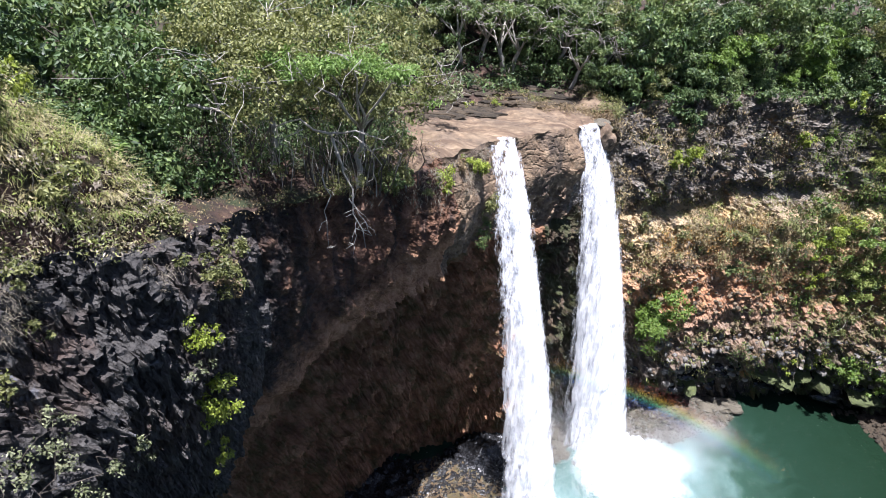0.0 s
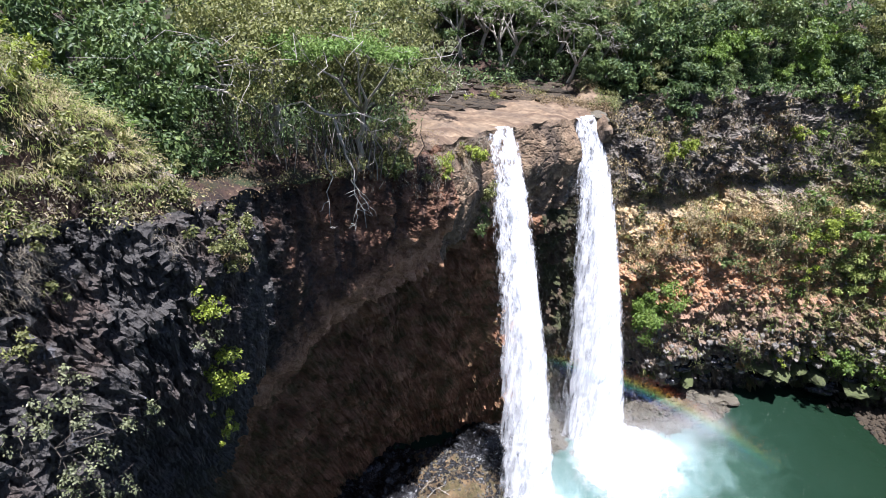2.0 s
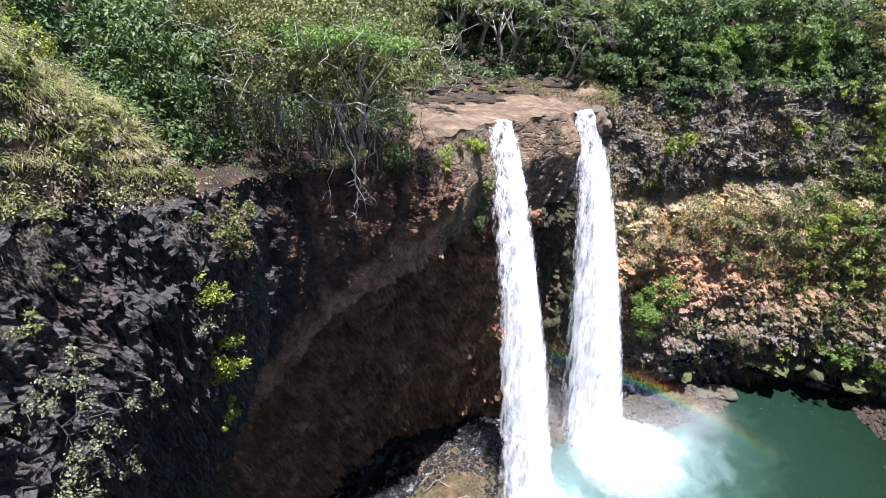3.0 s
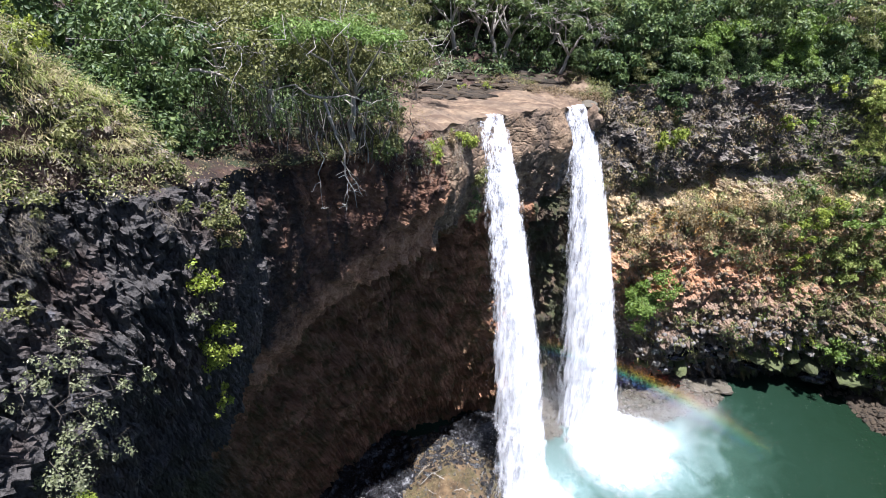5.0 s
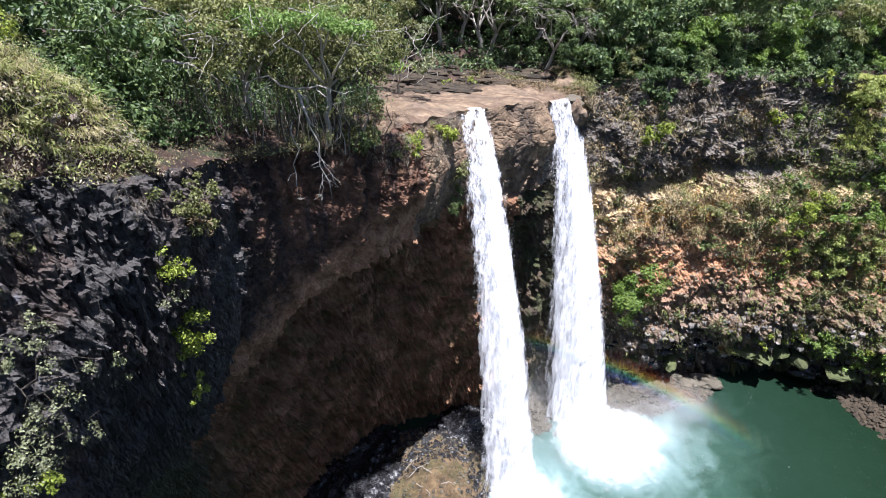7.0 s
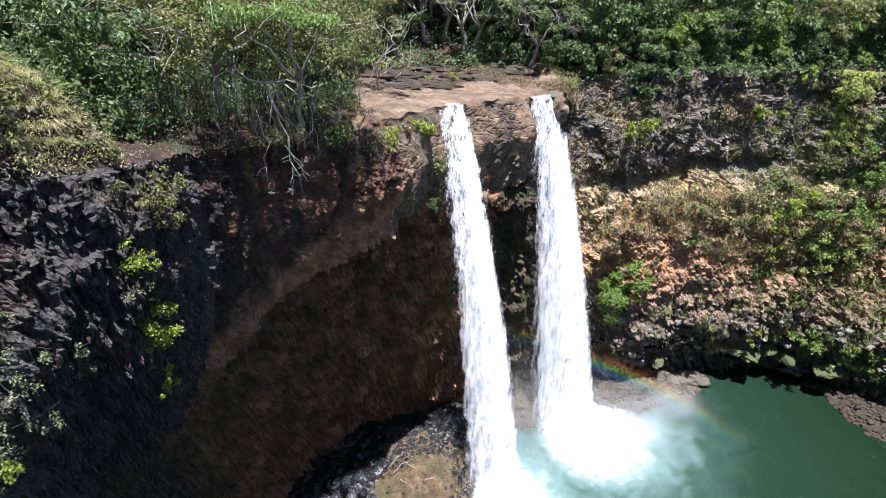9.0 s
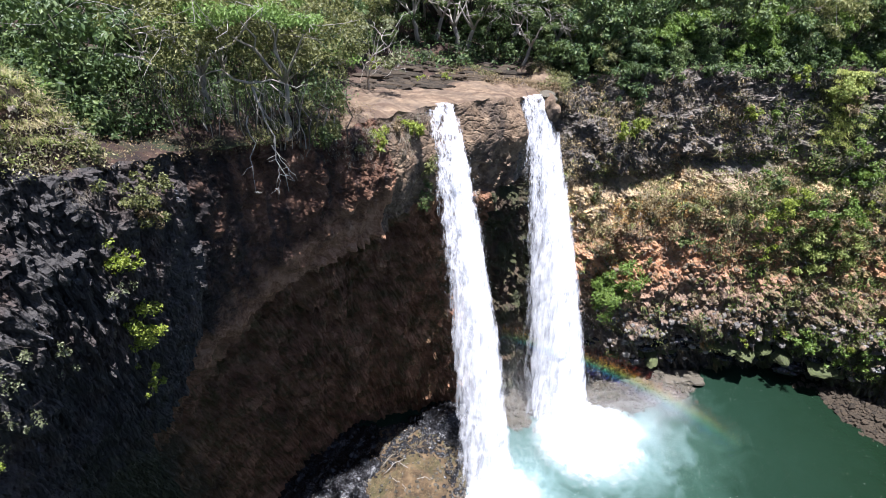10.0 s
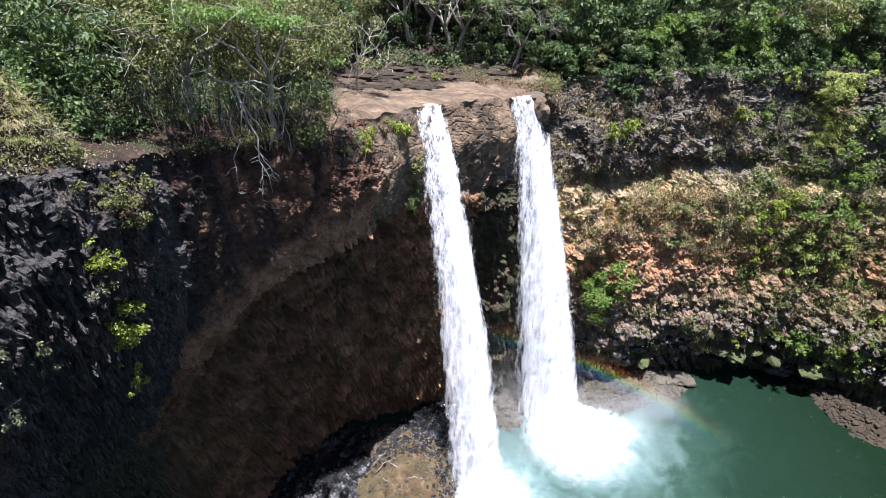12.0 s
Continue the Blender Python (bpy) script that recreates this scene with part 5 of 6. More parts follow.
for s, (x, y, half, count, leaves, label) in enumerate((
        (-9.3, 9.3, (0.7, 0.7, 0.5), 700, LEAF_OLIVE, "olive shrub among dry grass on the knoll"),
        (-8.2, 11.2, (0.7, 0.7, 0.6), 900, LEAF_OLIVE, "olive shrub overhanging the cliff edge"),
        (-7.6, 11.6, (0.5, 0.6, 0.6), 700, LEAF_OLIVE, "olive shrub overhanging the cliff edge"),
        (-9.6, 12.2, (0.8, 0.8, 0.6), 800, LEAF_BRIGHT, "leafy green shrub on the grassy knoll"),
        (-10.8, 11.4, (0.9, 0.9, 0.6), 900, LEAF_YELLOW, "yellow-green leafy shrub on the grassy knoll"),
        (-10.4, 9.6, (0.6, 0.6, 0.5), 500, LEAF_YELLOW, "yellow-green leafy shrub on the grassy knoll"),
        (-9.4, 13.2, (0.7, 0.7, 0.7), 800, LEAF_DARK, "dark green shrub behind the knoll"),
        (-8.6, 13.6, (0.7, 0.7, 0.7), 800, LEAF_DARK, "dark green shrub behind the knoll"),
        (-8.0, 14.6, (0.7, 0.7, 0.6), 700, LEAF_DARK, "dark green shrub beside the bare soil"),
        (-10.0, 8.0, (0.5, 0.7, 0.4), 420, LEAF_MID, "green shrub at the cliff edge"),
        (-2.4, 19.6, (0.8, 0.7, 0.8), 900, LEAF_OLIVE, "olive shrub at the edge of the rock shelf"),
        (-2.2, 18.9, (0.7, 0.6, 0.6), 800, LEAF_MID, "green shrub at the cliff edge"),
        (-2.6, 22.4, (0.7, 0.8, 0.7), 700, LEAF_MID, "green shrub on the rock shelf"),
        (-1.9, 31.4, (0.9, 0.5, 0.35), 500, LEAF_YELLOW, "low yellow-green grass clump on the rock shelf"),
        (2.6, 33.2, (0.6, 0.4, 0.3), 260, LEAF_YELLOW, "low yellow-green grass clump on the rock shelf"),
        (0.9, 32.8, (0.3, 0.3, 0.2), 100, LEAF_YELLOW, "small green tuft on the rock shelf"))):
    shrub(label, 540 + s, (x, y, land_z(x, y) + 0.2), half, count, 0.085, leaves)
for s, (x, y, z, half, count, leaves, label) in enumerate((
        (-0.1, 21.6, 26.1, (0.85, 0.7, 0.75), 1300, LEAF_YELLOW, "yellow-green fern tuft on the rock lip"),
        (1.2, 23.3, 25.8, (0.8, 0.7, 0.75), 1300, LEAF_YELLOW, "yellow-green fern tuft on the rock lip"),
        (-0.7, 20.5, 26.2, (0.5, 0.45, 0.5), 520, LEAF_OLIVE, "olive grass tuft on the rock lip"),
        (0.3, 22.8, 26.3, (0.4, 0.35, 0.35), 380, LEAF_TAN, "dry tan tuft on the rock lip"),
        (1.9, 23.9, 23.3, (0.45, 0.5, 0.9), 800, LEAF_OLIVE, "dark green fern hanging beside the fall"),
        (2.0, 24.1, 21.8, (0.45, 0.5, 1.0), 800, LEAF_MID, "dark green fern hanging beside the fall"),
        (-2.6, 19.4, 27.3, (0.9, 0.8, 0.9), 1700, LEAF_OLIVE, "leafy olive bush at the end of the rock shelf"),
        (-2.7, 21.2, 27.6, (0.9, 0.9, 0.9), 1500, LEAF_OLIVE, "leafy olive bush at the end of the rock shelf"))):
    shrub(label, 580 + s, np.array((x, y, z)), half, count, 0.07, leaves, 3, 2.6, True)


# ---- grass ----
def blades(rng, at, lean, length, width):
    """Arching grass blades of two pieces each."""
    n = len(at)
    lean = lean + rng.normal(0, 0.75, (n, 3)) * np.array([1, 1, 0.2])
    side = np.cross(lean + (0, 0, 0.01), (0, 0, 1.0))
    side /= np.linalg.norm(side, axis=1)[:, None] + 1e-9
    L = (length * rng.uniform(0.5, 1.3, n))[:, None]
    m = at + (lean * 0.35 + (0, 0, 0.5)) * L
    t = at + (lean * 0.95 + (0, 0, 0.35)) * L + np.array([0, 0, -0.35]) * L * rng.random((n, 1))
    v = np.stack([at - side * width, at + side * width, m + side * width * 0.8, m - side * width * 0.8, t], 1).reshape(-1, 3)
    k = 5 * np.arange(n)[:, None]
    return v, np.concatenate([k + [0, 1, 2], k + [0, 2, 3], k + [3, 2, 4]])


def grass(name, label, seed, spots, per, length, width, lean, material):
    rng = np.random.default_rng(seed)
    at = np.repeat(spots, per, 0) + rng.normal(0, 0.11, (len(spots) * per, 3)) * np.array([1, 1, 0.2])
    return tagged(part(name, *blades(rng, at, np.repeat(lean, per, 0), length, width), material), label, "grass", kind="stuff")


def knoll_spots(seed, count, stations, far, near=0):
    rng = np.random.default_rng(seed)
    cols = rng.integers(STARTS[stations[0]], STARTS[stations[1]], count)
    rings = rng.integers(near, far, count)
    return LAND[rings, cols] + rng.normal(0, 0.08, (count, 3)) * np.array([1, 1, 0])


SPOTS = knoll_spots(71, 1900, (1, 4), 17, 3)
SPOTS = SPOTS[SPOTS[:, 1] < 12.6 + 0.5 * value_noise(SPOTS * 1.3, 70)]
_half = len(SPOTS) // 2
OUT = np.tile(np.array([0.45, -0.1, 0.0]), (len(SPOTS), 1)) + 0.55 * np.stack([value_noise(SPOTS * 0.9, 66), value_noise(SPOTS * 0.9, 67), 0 * SPOTS[:, 0]], -1)
grass("dry_grass", "dry straw-coloured grass tumbling over the cliff edge", 72, SPOTS[:_half], 18, 0.36, 0.007, OUT[:_half], GRASS_DRY)
grass("green_grass", "green-yellow tall grass on the knoll", 73, SPOTS[_half:], 16, 0.32, 0.008, OUT[_half:], GRASS_GREEN)


def undergrowth():
    """Low leafy growth over the forest floor behind the rim."""
    rng = np.random.default_rng(75)
    n = 64000
    cols = np.concatenate([rng.integers(STARTS[10], STARTS[15], n // 2), rng.integers(STARTS[3], STARTS[10], n // 2)])
    rings = np.concatenate([rng.integers(3, 21, n // 2), rng.integers(15, 24, n // 2)])
    at = LAND[rings, cols] + rng.normal(0, 0.35, (n, 3)) * (1, 1, 0)
    at = at[~((at[:, 0] > -4) & (at[:, 0] < 11) & (at[:, 1] < 34.6 + 0.25 * np.clip(at[:, 0], 0, 9)))]
    n = len(at)
    tall = 1.2 * np.clip(0.5 + value_noise(at * np.array([0.6, 0.6, 0]), 76), 0.05, 1)
    at[:, 2] += rng.random(n) * tall
    out = np.tile(np.array([0, -0.5, 0.6]), (n, 1))
    return tagged(part("undergrowth", *leaf_cloud(rng, at, out, 0.13, 2.0), LEAF_DARK), "dark leafy undergrowth on the forest floor", "undergrowth", kind="stuff")


undergrowth()


def rim_undergrowth():
    """Dark low growth under the trees along the rim."""
    rng = np.random.default_rng(77)
    n = 22000
    at = LAND[rng.integers(8, 19, n), rng.integers(STARTS[3], STARTS[6], n)] + rng.normal(0, 0.25, (n, 3)) * (1, 1, 0)
    thick = value_noise(at * np.array([0.7, 0.7, 0]), 78)
    at = at[(at[:, 1] > 12.8) & (thick > -0.45)]
    at[:, 2] += rng.random(len(at)) * 1.2
    return tagged(part("undergrowth", *leaf_cloud(rng, at, np.tile(np.array([0.2, -0.4, 0.5]), (len(at), 1)), 0.075, 2.0), LEAF_DARK), "dark green low growth under the rim trees", "undergrowth", kind="stuff")


rim_undergrowth()


def ground_scrub(name, label, seed, spots, per, size, tall, material):
    """Leafy growth in clumps standing on the land."""
    rng = np.random.default_rng(seed)
    c = np.repeat(spots, per, 0)
    at = c + rng.normal(0, 0.2, c.shape) * (1, 1, 0.6) + (0, 0, tall * 0.6)
    out = np.tile(np.array([0.3, -0.2, 0.6]), (len(at), 1))
    return tagged(part(name, *leaf_cloud(rng, at, out, size, 2.4, 0.3), material), label, "scrub", kind="stuff")


for _n, (_mat, _label, _count) in enumerate(((LEAF_OLIVE, "olive leafy scrub on the knoll", 160), (GRASS_DRY, "withered tan scrub on the knoll", 240), (GRASS_GREEN, "yellow-green leafy scrub on the knoll", 170), (LEAF_GREY, "grey dry scrub at the cliff edge", 120))):
    _s = knoll_spots(730 + _n, _count * 2, (1, 4), 17 if _n != 3 else 6)
    _s = _s[_s[:, 1] < 12.4 + 0.5 * value_noise(_s * 1.3, 70)]
    ground_scrub("knoll_scrub", _label, 740 + _n, _s[:_count], 46, 0.042, 0.3, _mat)
_s = knoll_spots(750, 700, (3, 7), 9)
ground_scrub("leaf_litter", "fallen dry leaves and twigs on bare soil", 751, _s[(_s[:, 1] > 12.6) & (_s[:, 0] < -0.6)], 9, 0.034, 0.02, LEAF_TAN)
_s = knoll_spots(752, 160, (4, 6), 5)
ground_scrub("rim_plants", "green and olive plants along the cliff rim", 753, _s[value_noise(_s * 0.9, 44) > 0.1], 24, 0.045, 0.2, LEAF_OLIVE)


_rng = random.Random(29)
for s in range(26):
    x, y = _rng.uniform(-13.5, -8.8), _rng.uniform(5.5, 12.2)
    wide = _rng.uniform(0.3, 0.62)
    leaves, label = ((LEAF_BRIGHT, "small leafy green shrub among the dry grass"), (LEAF_YELLOW, "small yellow-green shrub among the dry grass"), (LEAF_OLIVE, "low olive bush among the dry grass"), (LEAF_GREY, "dead grey bush among the dry grass"), (LEAF_OLIVE, "low olive bush among the dry grass"))[s % 5]
    shrub(label, 1640 + s, (x, y, land_z(x, y) + 0.15), (wide, wide, wide * 0.8), int(900 * wide), 0.06, leaves)
_s = knoll_spots(758, 420, (7, 10), 16)
_s = _s[(_s[:, 1] > 32.6) & (value_noise(_s * 0.8, 46) > -0.1)]
ground_scrub("river_scrub", "dry brown and tan plants among the river slabs", 759, _s, 40, 0.06, 0.3, LEAF_TAN)
_s = knoll_spots(760, 520, (7, 11), 18)
_s = _s[(_s[:, 1] > 33.6) & (value_noise(_s * 0.8, 47) > 0.0)]
ground_scrub("river_scrub", "olive plants along the river bed", 761, _s, 40, 0.065, 0.4, LEAF_OLIVE)


def wall_spots(seed, count, stations, low, high):
    rng = np.random.default_rng(seed)
    some = CLIFF[8:, STARTS[stations[0]]:STARTS[stations[1]]].reshape(-1, 3)
    some = some[(some[:, 2] > low) & (some[:, 2] < high)]
    some = some[((some[:, 0] - 20.6) / 3.8) ** 2 + ((some[:, 2] - 11.0) / 2.1) ** 2 > 1]          # a patch of bare red rock
    clump = value_noise(some * 0.45, seed) + 0.3 * rng.random(len(some))
    some = some[clump > 0.1]
    return some[rng.integers(0, len(some), count)]


WALL_OUT = np.tile(np.array([-0.1, -0.75, -0.3]), (700, 1))
grass("hanging_grass", "withered grey-brown grass hanging from the cliff", 81, wall_spots(81, 500, (11, 15), 14, 27), 9, 0.34, 0.016, WALL_OUT[:500], GRASS_GREY)
grass("hanging_grass", "tan dry grass and roots hanging beside the fall", 85, wall_spots(85, 320, (10, 13), 16.5, 25.5), 9, 0.36, 0.018, WALL_OUT[:320], LEAF_TAN)
grass("hanging_grass", "grey dead grass hanging below the knoll", 88, wall_spots(88, 200, (1, 3), 28.8, 31.2), 8, 0.2, 0.006, np.tile(np.array([0.5, -0.2, -0.5]), (200, 1)), GRASS_GREY)
grass("hanging_grass", "grey dry roots and grass hanging under the rim", 86, wall_spots(86, 200, (5, 7), 24.0, 27.2), 6, 0.3, 0.01, np.tile(np.array([0.4, -0.3, -0.5]), (200, 1)), GRASS_GREY)
_rng = random.Random(37)
_s = np.array([on_cliff(12, 16, x=_rng.gauss(30.9, 0.7), z=_rng.uniform(20.6, 26.8)) + (0, -0.35, 0) for _ in range(300)])
grass("tall_grass", "tall bright yellow-green grass hanging below the rim", 87, _s, 16, 0.42, 0.014, np.tile(np.array([0.0, -0.6, -0.1]), (300, 1)), GRASS_TALL)
grass("hanging_grass", "green grass and herbs hanging from the cliff", 82, wall_spots(82, 600, (10, 15), 3, 20), 9, 0.36, 0.014, WALL_OUT[:600], GRASS_GREEN)


def scrub(label, seed, stations, low, high, clumps, per, size, material):
    """Scrubby leaf growth in clumps on the cliff."""
    rng = np.random.default_rng(seed)
    few = int(per * 0.8)
    c = np.repeat(wall_spots(seed, clumps, stations, low, high), few, 0)
    at = c + rng.normal(0, 0.22 if per < 60 else 0.36, c.shape) * (1.2, 0.6, 0.9) + (0, -0.12, 0)
    out = np.tile(np.array([0, -0.8, 0.3]), (len(at), 1))
    return tagged(part("cliff_scrub", *leaf_cloud(rng, at, out, size * 1.15, 1.6, 0.5), material), label, "scrub", kind="stuff")


scrub("withered tan scrub covering the cliff", 91, (11, 15), 6, 19, 480, 46, 0.07, LEAF_TAN)
scrub("grey dry scrub covering the cliff", 92, (10, 15), 13, 27, 420, 46, 0.07, LEAF_GREY)
scrub("olive scrub covering the cliff", 93, (11, 15), 3, 24, 360, 52, 0.06, LEAF_OLIVE)
scrub("green scrub in cracks of the cliff", 94, (12, 15), 3, 19, 200, 56, 0.065, LEAF_MID)
scrub("straw-coloured dry plants along the pale band of the cliff", 97, (11, 14), 14.2, 17.8, 380, 50, 0.065, LEAF_CREAM)
scrub("orange dead ferns on the pale band of the cliff", 98, (11, 13), 15.4, 17.2, 60, 50, 0.065, LEAF_ORANGE)
scrub("pale dry plants over the grey upper cliff", 99, (10, 14), 18.5, 25.2, 200, 40, 0.06, LEAF_CREAM)
scrub("leafy green creepers over the damp end of the cliff", 95, (13, 15), 3, 23, 110, 110, 0.075, LEAF_BRIGHT)
scrub("olive creepers over the damp end of the cliff", 96, (13, 15), 3, 20, 130, 110, 0.075, LEAF_OLIVE)


# ---- stones ----
def stone(rng, half, detail=1):
    """A rough, broken stone round the origin."""
    bm = bmesh.new()
    bmesh.ops.create_icosphere(bm, subdivisions=detail, radius=1)
    v = np.array([p.co[:] for p in bm.verts])
    f = [[q.index for q in face.verts] for face in bm.faces]
    bm.free()
    s = rng.integers(1, 9999)
    _, _, chip = cells(v * 1.4 + s, int(s))
    v = v * (0.85 + 0.34 * value_noise(v * 1.3 + s, int(s)) + 0.14 * value_noise(v * 3.1 + s, int(s) + 1) + 0.32 * chip)[:, None]
    return v * np.asarray(half), f


def bank(name, label, cx, cy, rx, ry, high, material, seed, turn=0.0):
    """A bank of earth and rubble rising out of the pool."""
    n = 70
    X, Y = np.meshgrid(np.linspace(-1.3, 1.3, n), np.linspace(-1.3, 1.3, n))
    r2 = X**2 + Y**2
    p = np.stack([X * rx, Y * ry, 0 * X], -1).reshape(-1, 3)
    c, s = math.cos(radians(turn)), math.sin(radians(turn))
    p = np.c_[cx + c * p[:, 0] - s * p[:, 1], cy + s * p[:, 0] + c * p[:, 1], p[:, 2]]
    rag = 0.35 * value_noise(p * 0.5, seed) + 0.2 * value_noise(p * 1.4, seed + 1)
    p[:, 2] = high * (1 - np.sqrt(r2.ravel()) + rag * 0.5) + 0.12 * fbm(p * 1.6, 3, seed + 2)
    p[:, 2] = np.minimum(p[:, 2], high)
    p[:, 2] = np.maximum(p[:, 2], -1.5)
    ob = tagged(part(name, p, grid_faces(n, n), material), label, "bank", kind="structure")
    return p.reshape(n, n, 3)


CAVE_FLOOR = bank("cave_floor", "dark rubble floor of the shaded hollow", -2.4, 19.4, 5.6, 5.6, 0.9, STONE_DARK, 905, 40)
MOUND = bank("rubble_bank", "brown earth and rubble bank beside the falls", 2.2, 21.0, 4.0, 5.6, 2.6, EARTH, 911, -8)
SPIT = bank("gravel_bank", "grey gravel spit at the cliff foot", 19.6, 31.3, 6.4, 2.0, 0.9, STONE_GREY, 921, 17)
SHELF_FAR = bank("rock_bank", "brown rock shelf at the pool edge", 40.6, 30.0, 5.8, 2.3, 1.0, STONE_BROWN, 931, -38)


def strewn(name, label, seed, field, count, low, high, material, where=None, detail=2):
    """Stones lying on a bank, joined, too many to count."""
    rng = np.random.default_rng(seed)
    flat = field.reshape(-1, 3)
    flat = flat[(flat[:, 2] > -0.1)]
    if where is not None:
        flat = flat[where(flat)]
    pieces = []
    shapes = [stone(rng, (1, 1, 0.8), detail) for _ in range(12)]
    for k in rng.integers(0, len(flat), count):
        v, f = shapes[int(rng.integers(12))]
        a = rng.uniform(0, 6.28)
        r = np.array([[math.cos(a), -math.sin(a), 0], [math.sin(a), math.cos(a), 0], [0, 0, 1]])
        s = low + (high - low) * rng.random() ** 2.2
        pieces.append((v @ r.T * s * rng.uniform(0.7, 1.3, 3) + flat[k] + rng.normal(0, 0.1, 3) * (1, 1, 0), f))
    return tagged(part(name, *joined(pieces), material), label, "stones", kind="stuff")


WET_BANK = bank("wet_gravel_bank", "wet grey gravel bank between the two falls", 9.6, 29.0, 2.8, 2.6, 0.8, STONE_GREY, 946, 20)
strewn("wet_gravel", "wet grey gravel between the falls", 957, WET_BANK, 500, 0.05, 0.2, STONE_GREY, None, 1)
# The overhang's shade is put into this bank's black.
BLACK = bank("black_bank", "rubble bank behind the narrow fall, coloured black for overhang shade", 4.6, 26.0, 3.8, 2.6, 1.9, STONE_DARK, 941, 25)
strewn("black_rubble", "wet broken stones under the cliff, coloured black for overhang shade", 955, BLACK, 520, 0.06, 0.26, STONE_DARK, None, 1)
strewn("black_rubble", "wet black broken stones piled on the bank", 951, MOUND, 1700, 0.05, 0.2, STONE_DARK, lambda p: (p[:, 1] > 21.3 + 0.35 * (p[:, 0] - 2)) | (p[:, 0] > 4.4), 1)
strewn("brown_rubble", "loose brown stones on the earth bank", 952, MOUND, 1000, 0.03, 0.15, STONE_GREY, None, 1)
_m = MOUND.reshape(-1, 3)
_m = _m[(_m[:, 2] > 0.1) & (_m[:, 1] < 23.5)]
_m = _m[np.random.default_rng(5).integers(0, len(_m), 260)]
grass("bank_grass", "dry tan grass on the earth bank", 84, _m, 22, 0.2, 0.008, np.zeros((260, 3)), LEAF_TAN)
strewn("gravel", "grey gravel and cobbles on the spit", 953, SPIT, 2200, 0.04, 0.2, STONE_GREY, None, 1)
strewn("shelf_rubble", "broken brown rock on the pool edge", 954, SHELF_FAR, 1100, 0.06, 0.26, STONE_BROWN, None, 1)
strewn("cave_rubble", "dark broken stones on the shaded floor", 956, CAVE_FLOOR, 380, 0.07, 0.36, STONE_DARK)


def boulder(label, seed, at, half, material):
    rng = np.random.default_rng(seed)
    ob = part("boulder", *stone(rng, half, 3), material, smooth=False)
    ob.location = at
    return tagged(ob, label, "boulder", group="boulders at the cliff foot")


_rng = random.Random(8)
for k in range(30):
    x = 15.5 + 0.8 * k + _rng.uniform(-0.5, 0.5)
    z = _rng.uniform(1.4, 4.8)
    at = on_cliff(10, 16, x=x, z=z)
    size = _rng.uniform(0.35, 1.0)
    half = (size * _rng.uniform(0.8, 1.5), size * 0.7, size * _rng.uniform(0.3, 0.6))
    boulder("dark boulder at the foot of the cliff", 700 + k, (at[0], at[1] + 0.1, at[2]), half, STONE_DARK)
for k, (x, z) in enumerate(((17.6, 2.9), (19.4, 2.5), (21.2, 2.3), (22.6, 2.6), (27.6, 3.4), (29.0, 3.0), (30.6, 3.1), (32.4, 2.7), (35.6, 2.6), (37.0, 2.2), (38.6, 2.4))):
    at = on_cliff(10, 16, x=x, z=5.6)
    boulder("flat moss-topped ledge of rock above the pool", 740 + k, (x, at[1] + 0.7, z), (_rng.uniform(0.7, 1.3), 1.2, _rng.uniform(0.3, 0.5)), STONE_MOSS)
boulder("brown rock at the end of the gravel spit", 760, (25.0, 33.1, 0.3), (1.3, 0.75, 0.55), STONE_GREY)
boulder("brown rock at the end of the gravel spit", 761, (23.4, 32.6, 0.3), (1.0, 0.65, 0.45), STONE_GREY)


def broken_blocks(name, label, seed, stations, count, low, high, size, material):
    """Angular blocks standing proud of the cliff."""
    rng = np.random.default_rng(seed)
    some = CLIFF[8:, STARTS[stations[0]]:STARTS[stations[1]]].reshape(-1, 3)
    some = some[(some[:, 2] > low) & (some[:, 2] < high)]
    shapes = [stone(rng, (1, 0.8, 0.75)) for _ in range(14)]
    pieces = []
    for k in rng.integers(0, len(some), count):
        v, f = shapes[int(rng.integers(14))]
        s = size * (0.4 + rng.random() ** 2.0)
        pieces.append((v * s * rng.uniform(0.6, 1.3, 3) + some[k], f))
    return tagged(part(name, *joined(pieces), material), label, "stones", kind="stuff")


broken_blocks("cliff_blocks", "tan and grey broken blocks crumbling from the cliff", 961, (11, 15), 900, 4, 12, 0.2, BLOCK_TAN)
broken_blocks("cliff_blocks", "grey broken blocks crumbling from the cliff", 962, (11, 15), 700, 2, 8, 0.24, BLOCK_GREY)


# ---- dead wood at the rim ----
def dead_branch(label, seed, lines):
    rng = np.random.default_rng(seed)
    thing = tagged(new("dead_branch"), label, "branch")
    for n, (a, b, r) in enumerate(lines):
        q = bent(rng, a, b, 8, 0.045)
        limb = part("stem" if n == 0 else "side_branch", *tube(q, np.linspace(r, r * 0.25, 8), 6), BARK_PALE, thing, smooth=True)
        for k in range(5):
            i = int(rng.integers(2, 8))
            d = rng.normal(0, 0.28, 3) + (0.1, 0, -0.12)
            part("twig", *tube(bent(rng, q[i], q[i] + d, 4, 0.1), np.linspace(0.014, 0.005, 4), 4), BARK_PALE, limb)
    return thing


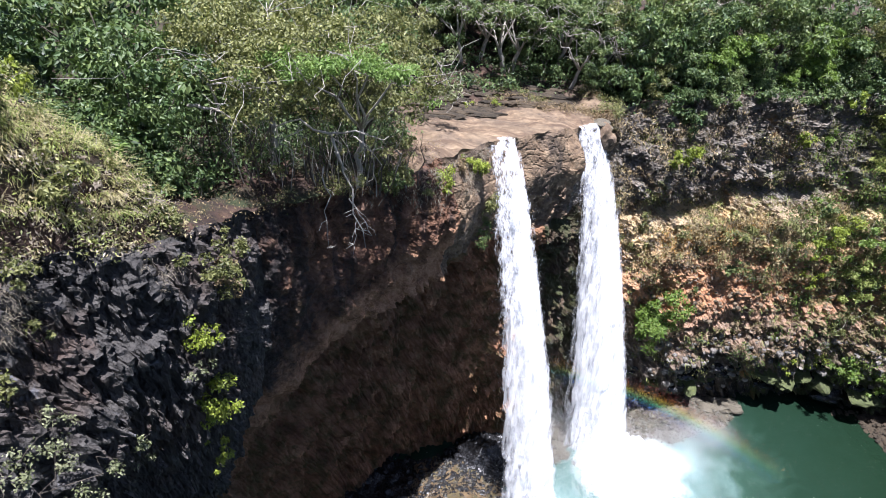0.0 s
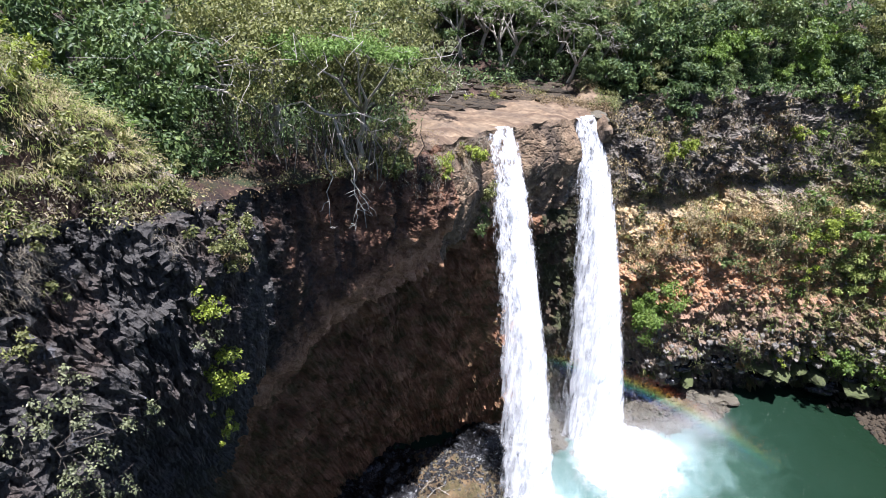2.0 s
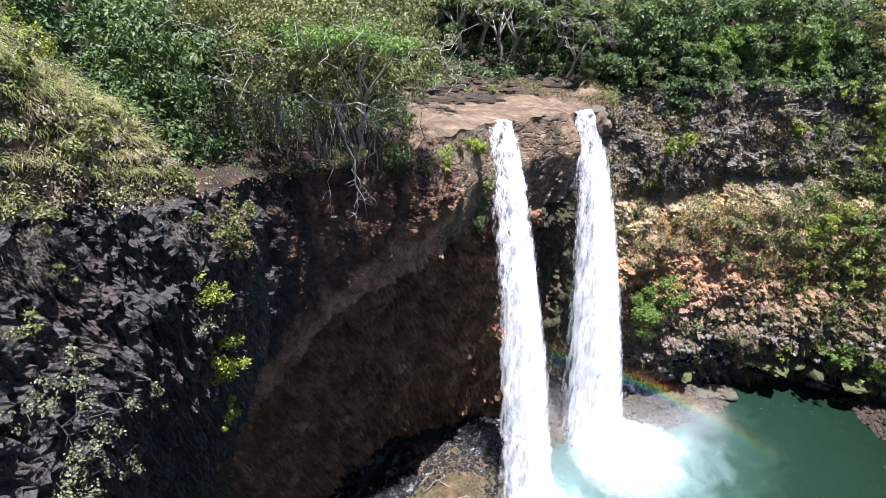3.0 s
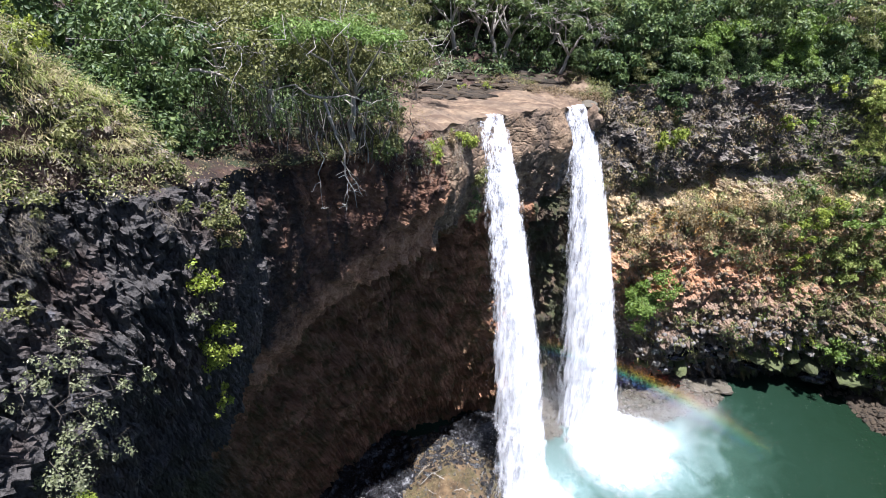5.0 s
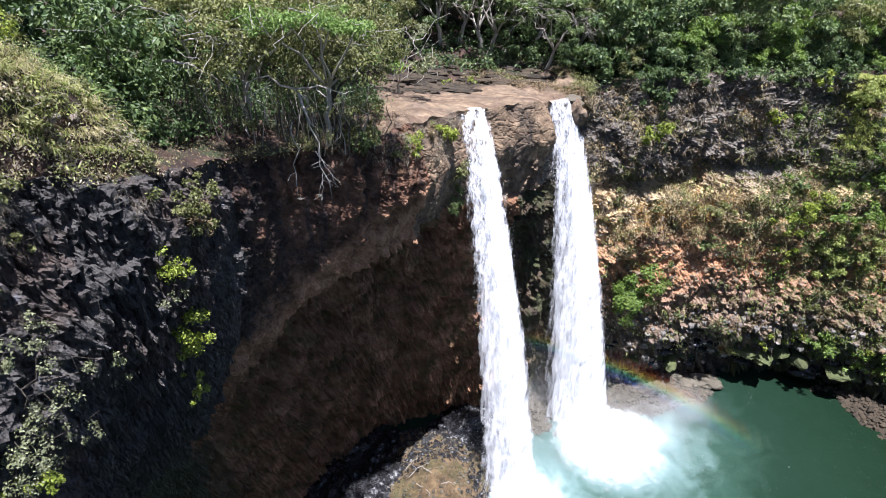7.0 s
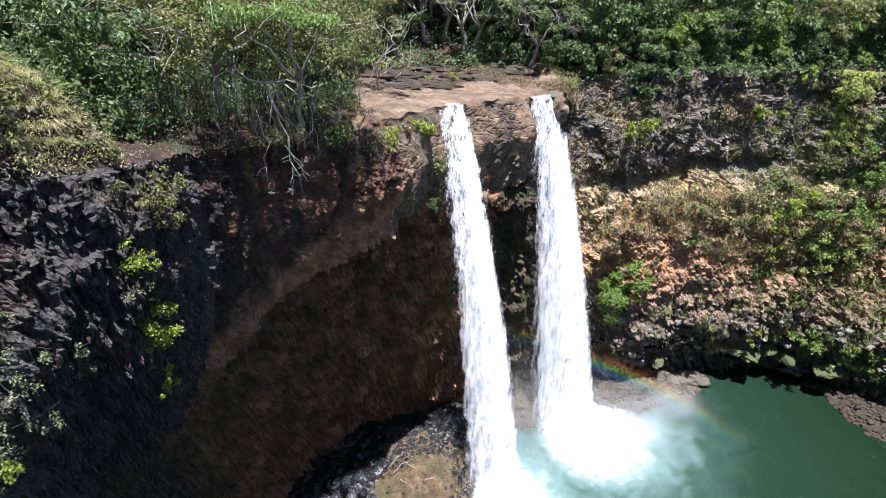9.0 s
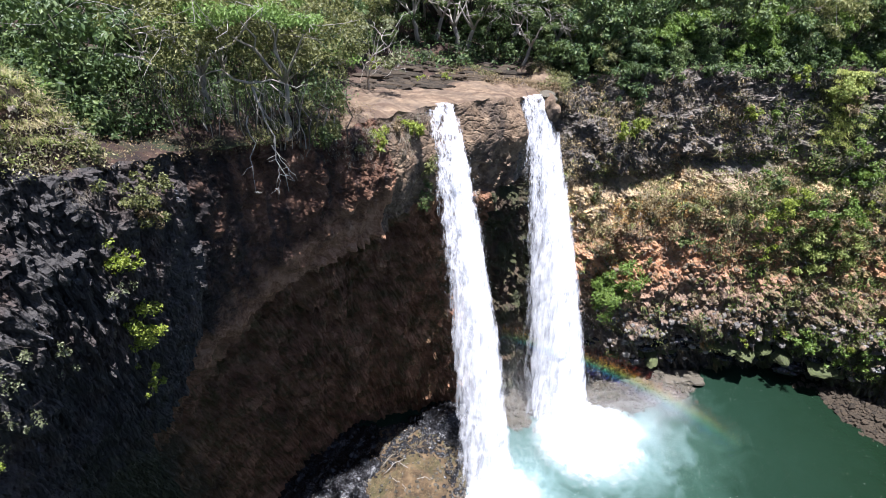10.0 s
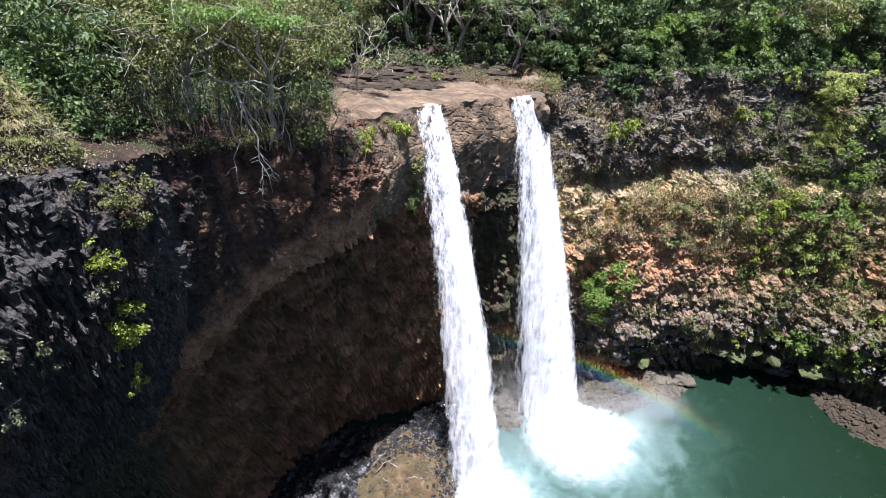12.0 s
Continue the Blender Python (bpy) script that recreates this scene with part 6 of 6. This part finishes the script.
dead_branch("bleached leafless branch hanging over the rim", 41, (((-3.75, 17.6, 28.2), (-4.0, 16.25, 30.6), 0.055), ((-4.0, 16.25, 30.6), (-2.2, 15.9, 30.7), 0.04), ((-4.0, 16.25, 30.6), (-6.4, 16.1, 30.9), 0.045), ((-4.9, 16.2, 30.7), (-5.7, 15.7, 30.2), 0.022), ((-3.2, 16.0, 30.7), (-2.4, 15.6, 30.2), 0.022)))
dead_branch("bleached dead branch drooping down the cliff", 42, (((-4.0, 16.4, 30.4), (-2.75, 15.5, 26.6), 0.05), ((-3.4, 16.0, 28.3), (-2.5, 15.4, 27.2), 0.025), ((-3.1, 15.8, 27.6), (-3.2, 15.5, 26.2), 0.02)))
dead_branch("thin hanging root over the cliff edge", 43, (((-4.35, 16.5, 29.2), (-4.1, 15.6, 26.4), 0.032),))
dead_branch("pale dead limb among the rim trees", 44, (((-8.2, 15.3, 31.6), (-6.2, 14.9, 31.2), 0.06), ((-7.4, 15.1, 31.5), (-6.8, 14.8, 32.0), 0.025)))
dead_branch("pale dead limb among the rim trees", 45, (((-7.4, 15.6, 31.6), (-7.6, 15.1, 33.0), 0.05), ((-7.5, 15.3, 32.3), (-6.3, 15.0, 32.6), 0.035)))


def bank_z(x, y):
    p = MOUND.reshape(-1, 3)
    return float(p[int(((p[:, 0] - x) ** 2 + (p[:, 1] - y) ** 2).argmin()), 2])


for k, (x, y, dx, dy) in enumerate(((0.2, 20.6, 1.5, 0.5), (0.9, 20.0, 1.0, -0.9), (1.9, 20.4, -0.9, 0.8), (2.6, 19.8, 1.2, 0.3), (0.0, 21.4, 0.9, 0.7))):
    dead_branch("dry pale stick lying on the earth bank", 460 + k, (((x, y, bank_z(x, y) + 0.05), (x + dx, y + dy, bank_z(x + dx, y + dy) + 0.07), 0.035),))


# ---- the river behind the lip ----
def slab(label, seed, x, y, half):
    rng = np.random.default_rng(seed)
    ob = part("rock_slab", *stone(rng, half, 3), STONE_BROWN)
    ob.location = (x, y, land_z(x, y) + 0.05)
    return tagged(ob, label, "rock", group="slabs in the river bed")


_rng = random.Random(18)
for k in range(150):
    x = _rng.uniform(-2.4, 10.6)
    y = 29.2 + 0.85 * x + _rng.random() ** 1.5 * 6.0
    slab("flat brown rock slab in the river bed", 860 + k, x, y, (_rng.uniform(0.3, 1.1), _rng.uniform(0.15, 0.4), _rng.uniform(0.07, 0.15)))

boulder("rounded orange-brown rock beside the broad fall", 871, (9.05, 31.7, 24.25), (0.65, 0.55, 0.8), LIP)
boulder("flat grey-brown rock at the lip beside the fall", 872, (8.75, 32.1, 24.95), (0.6, 0.6, 0.22), STONE_GREY)
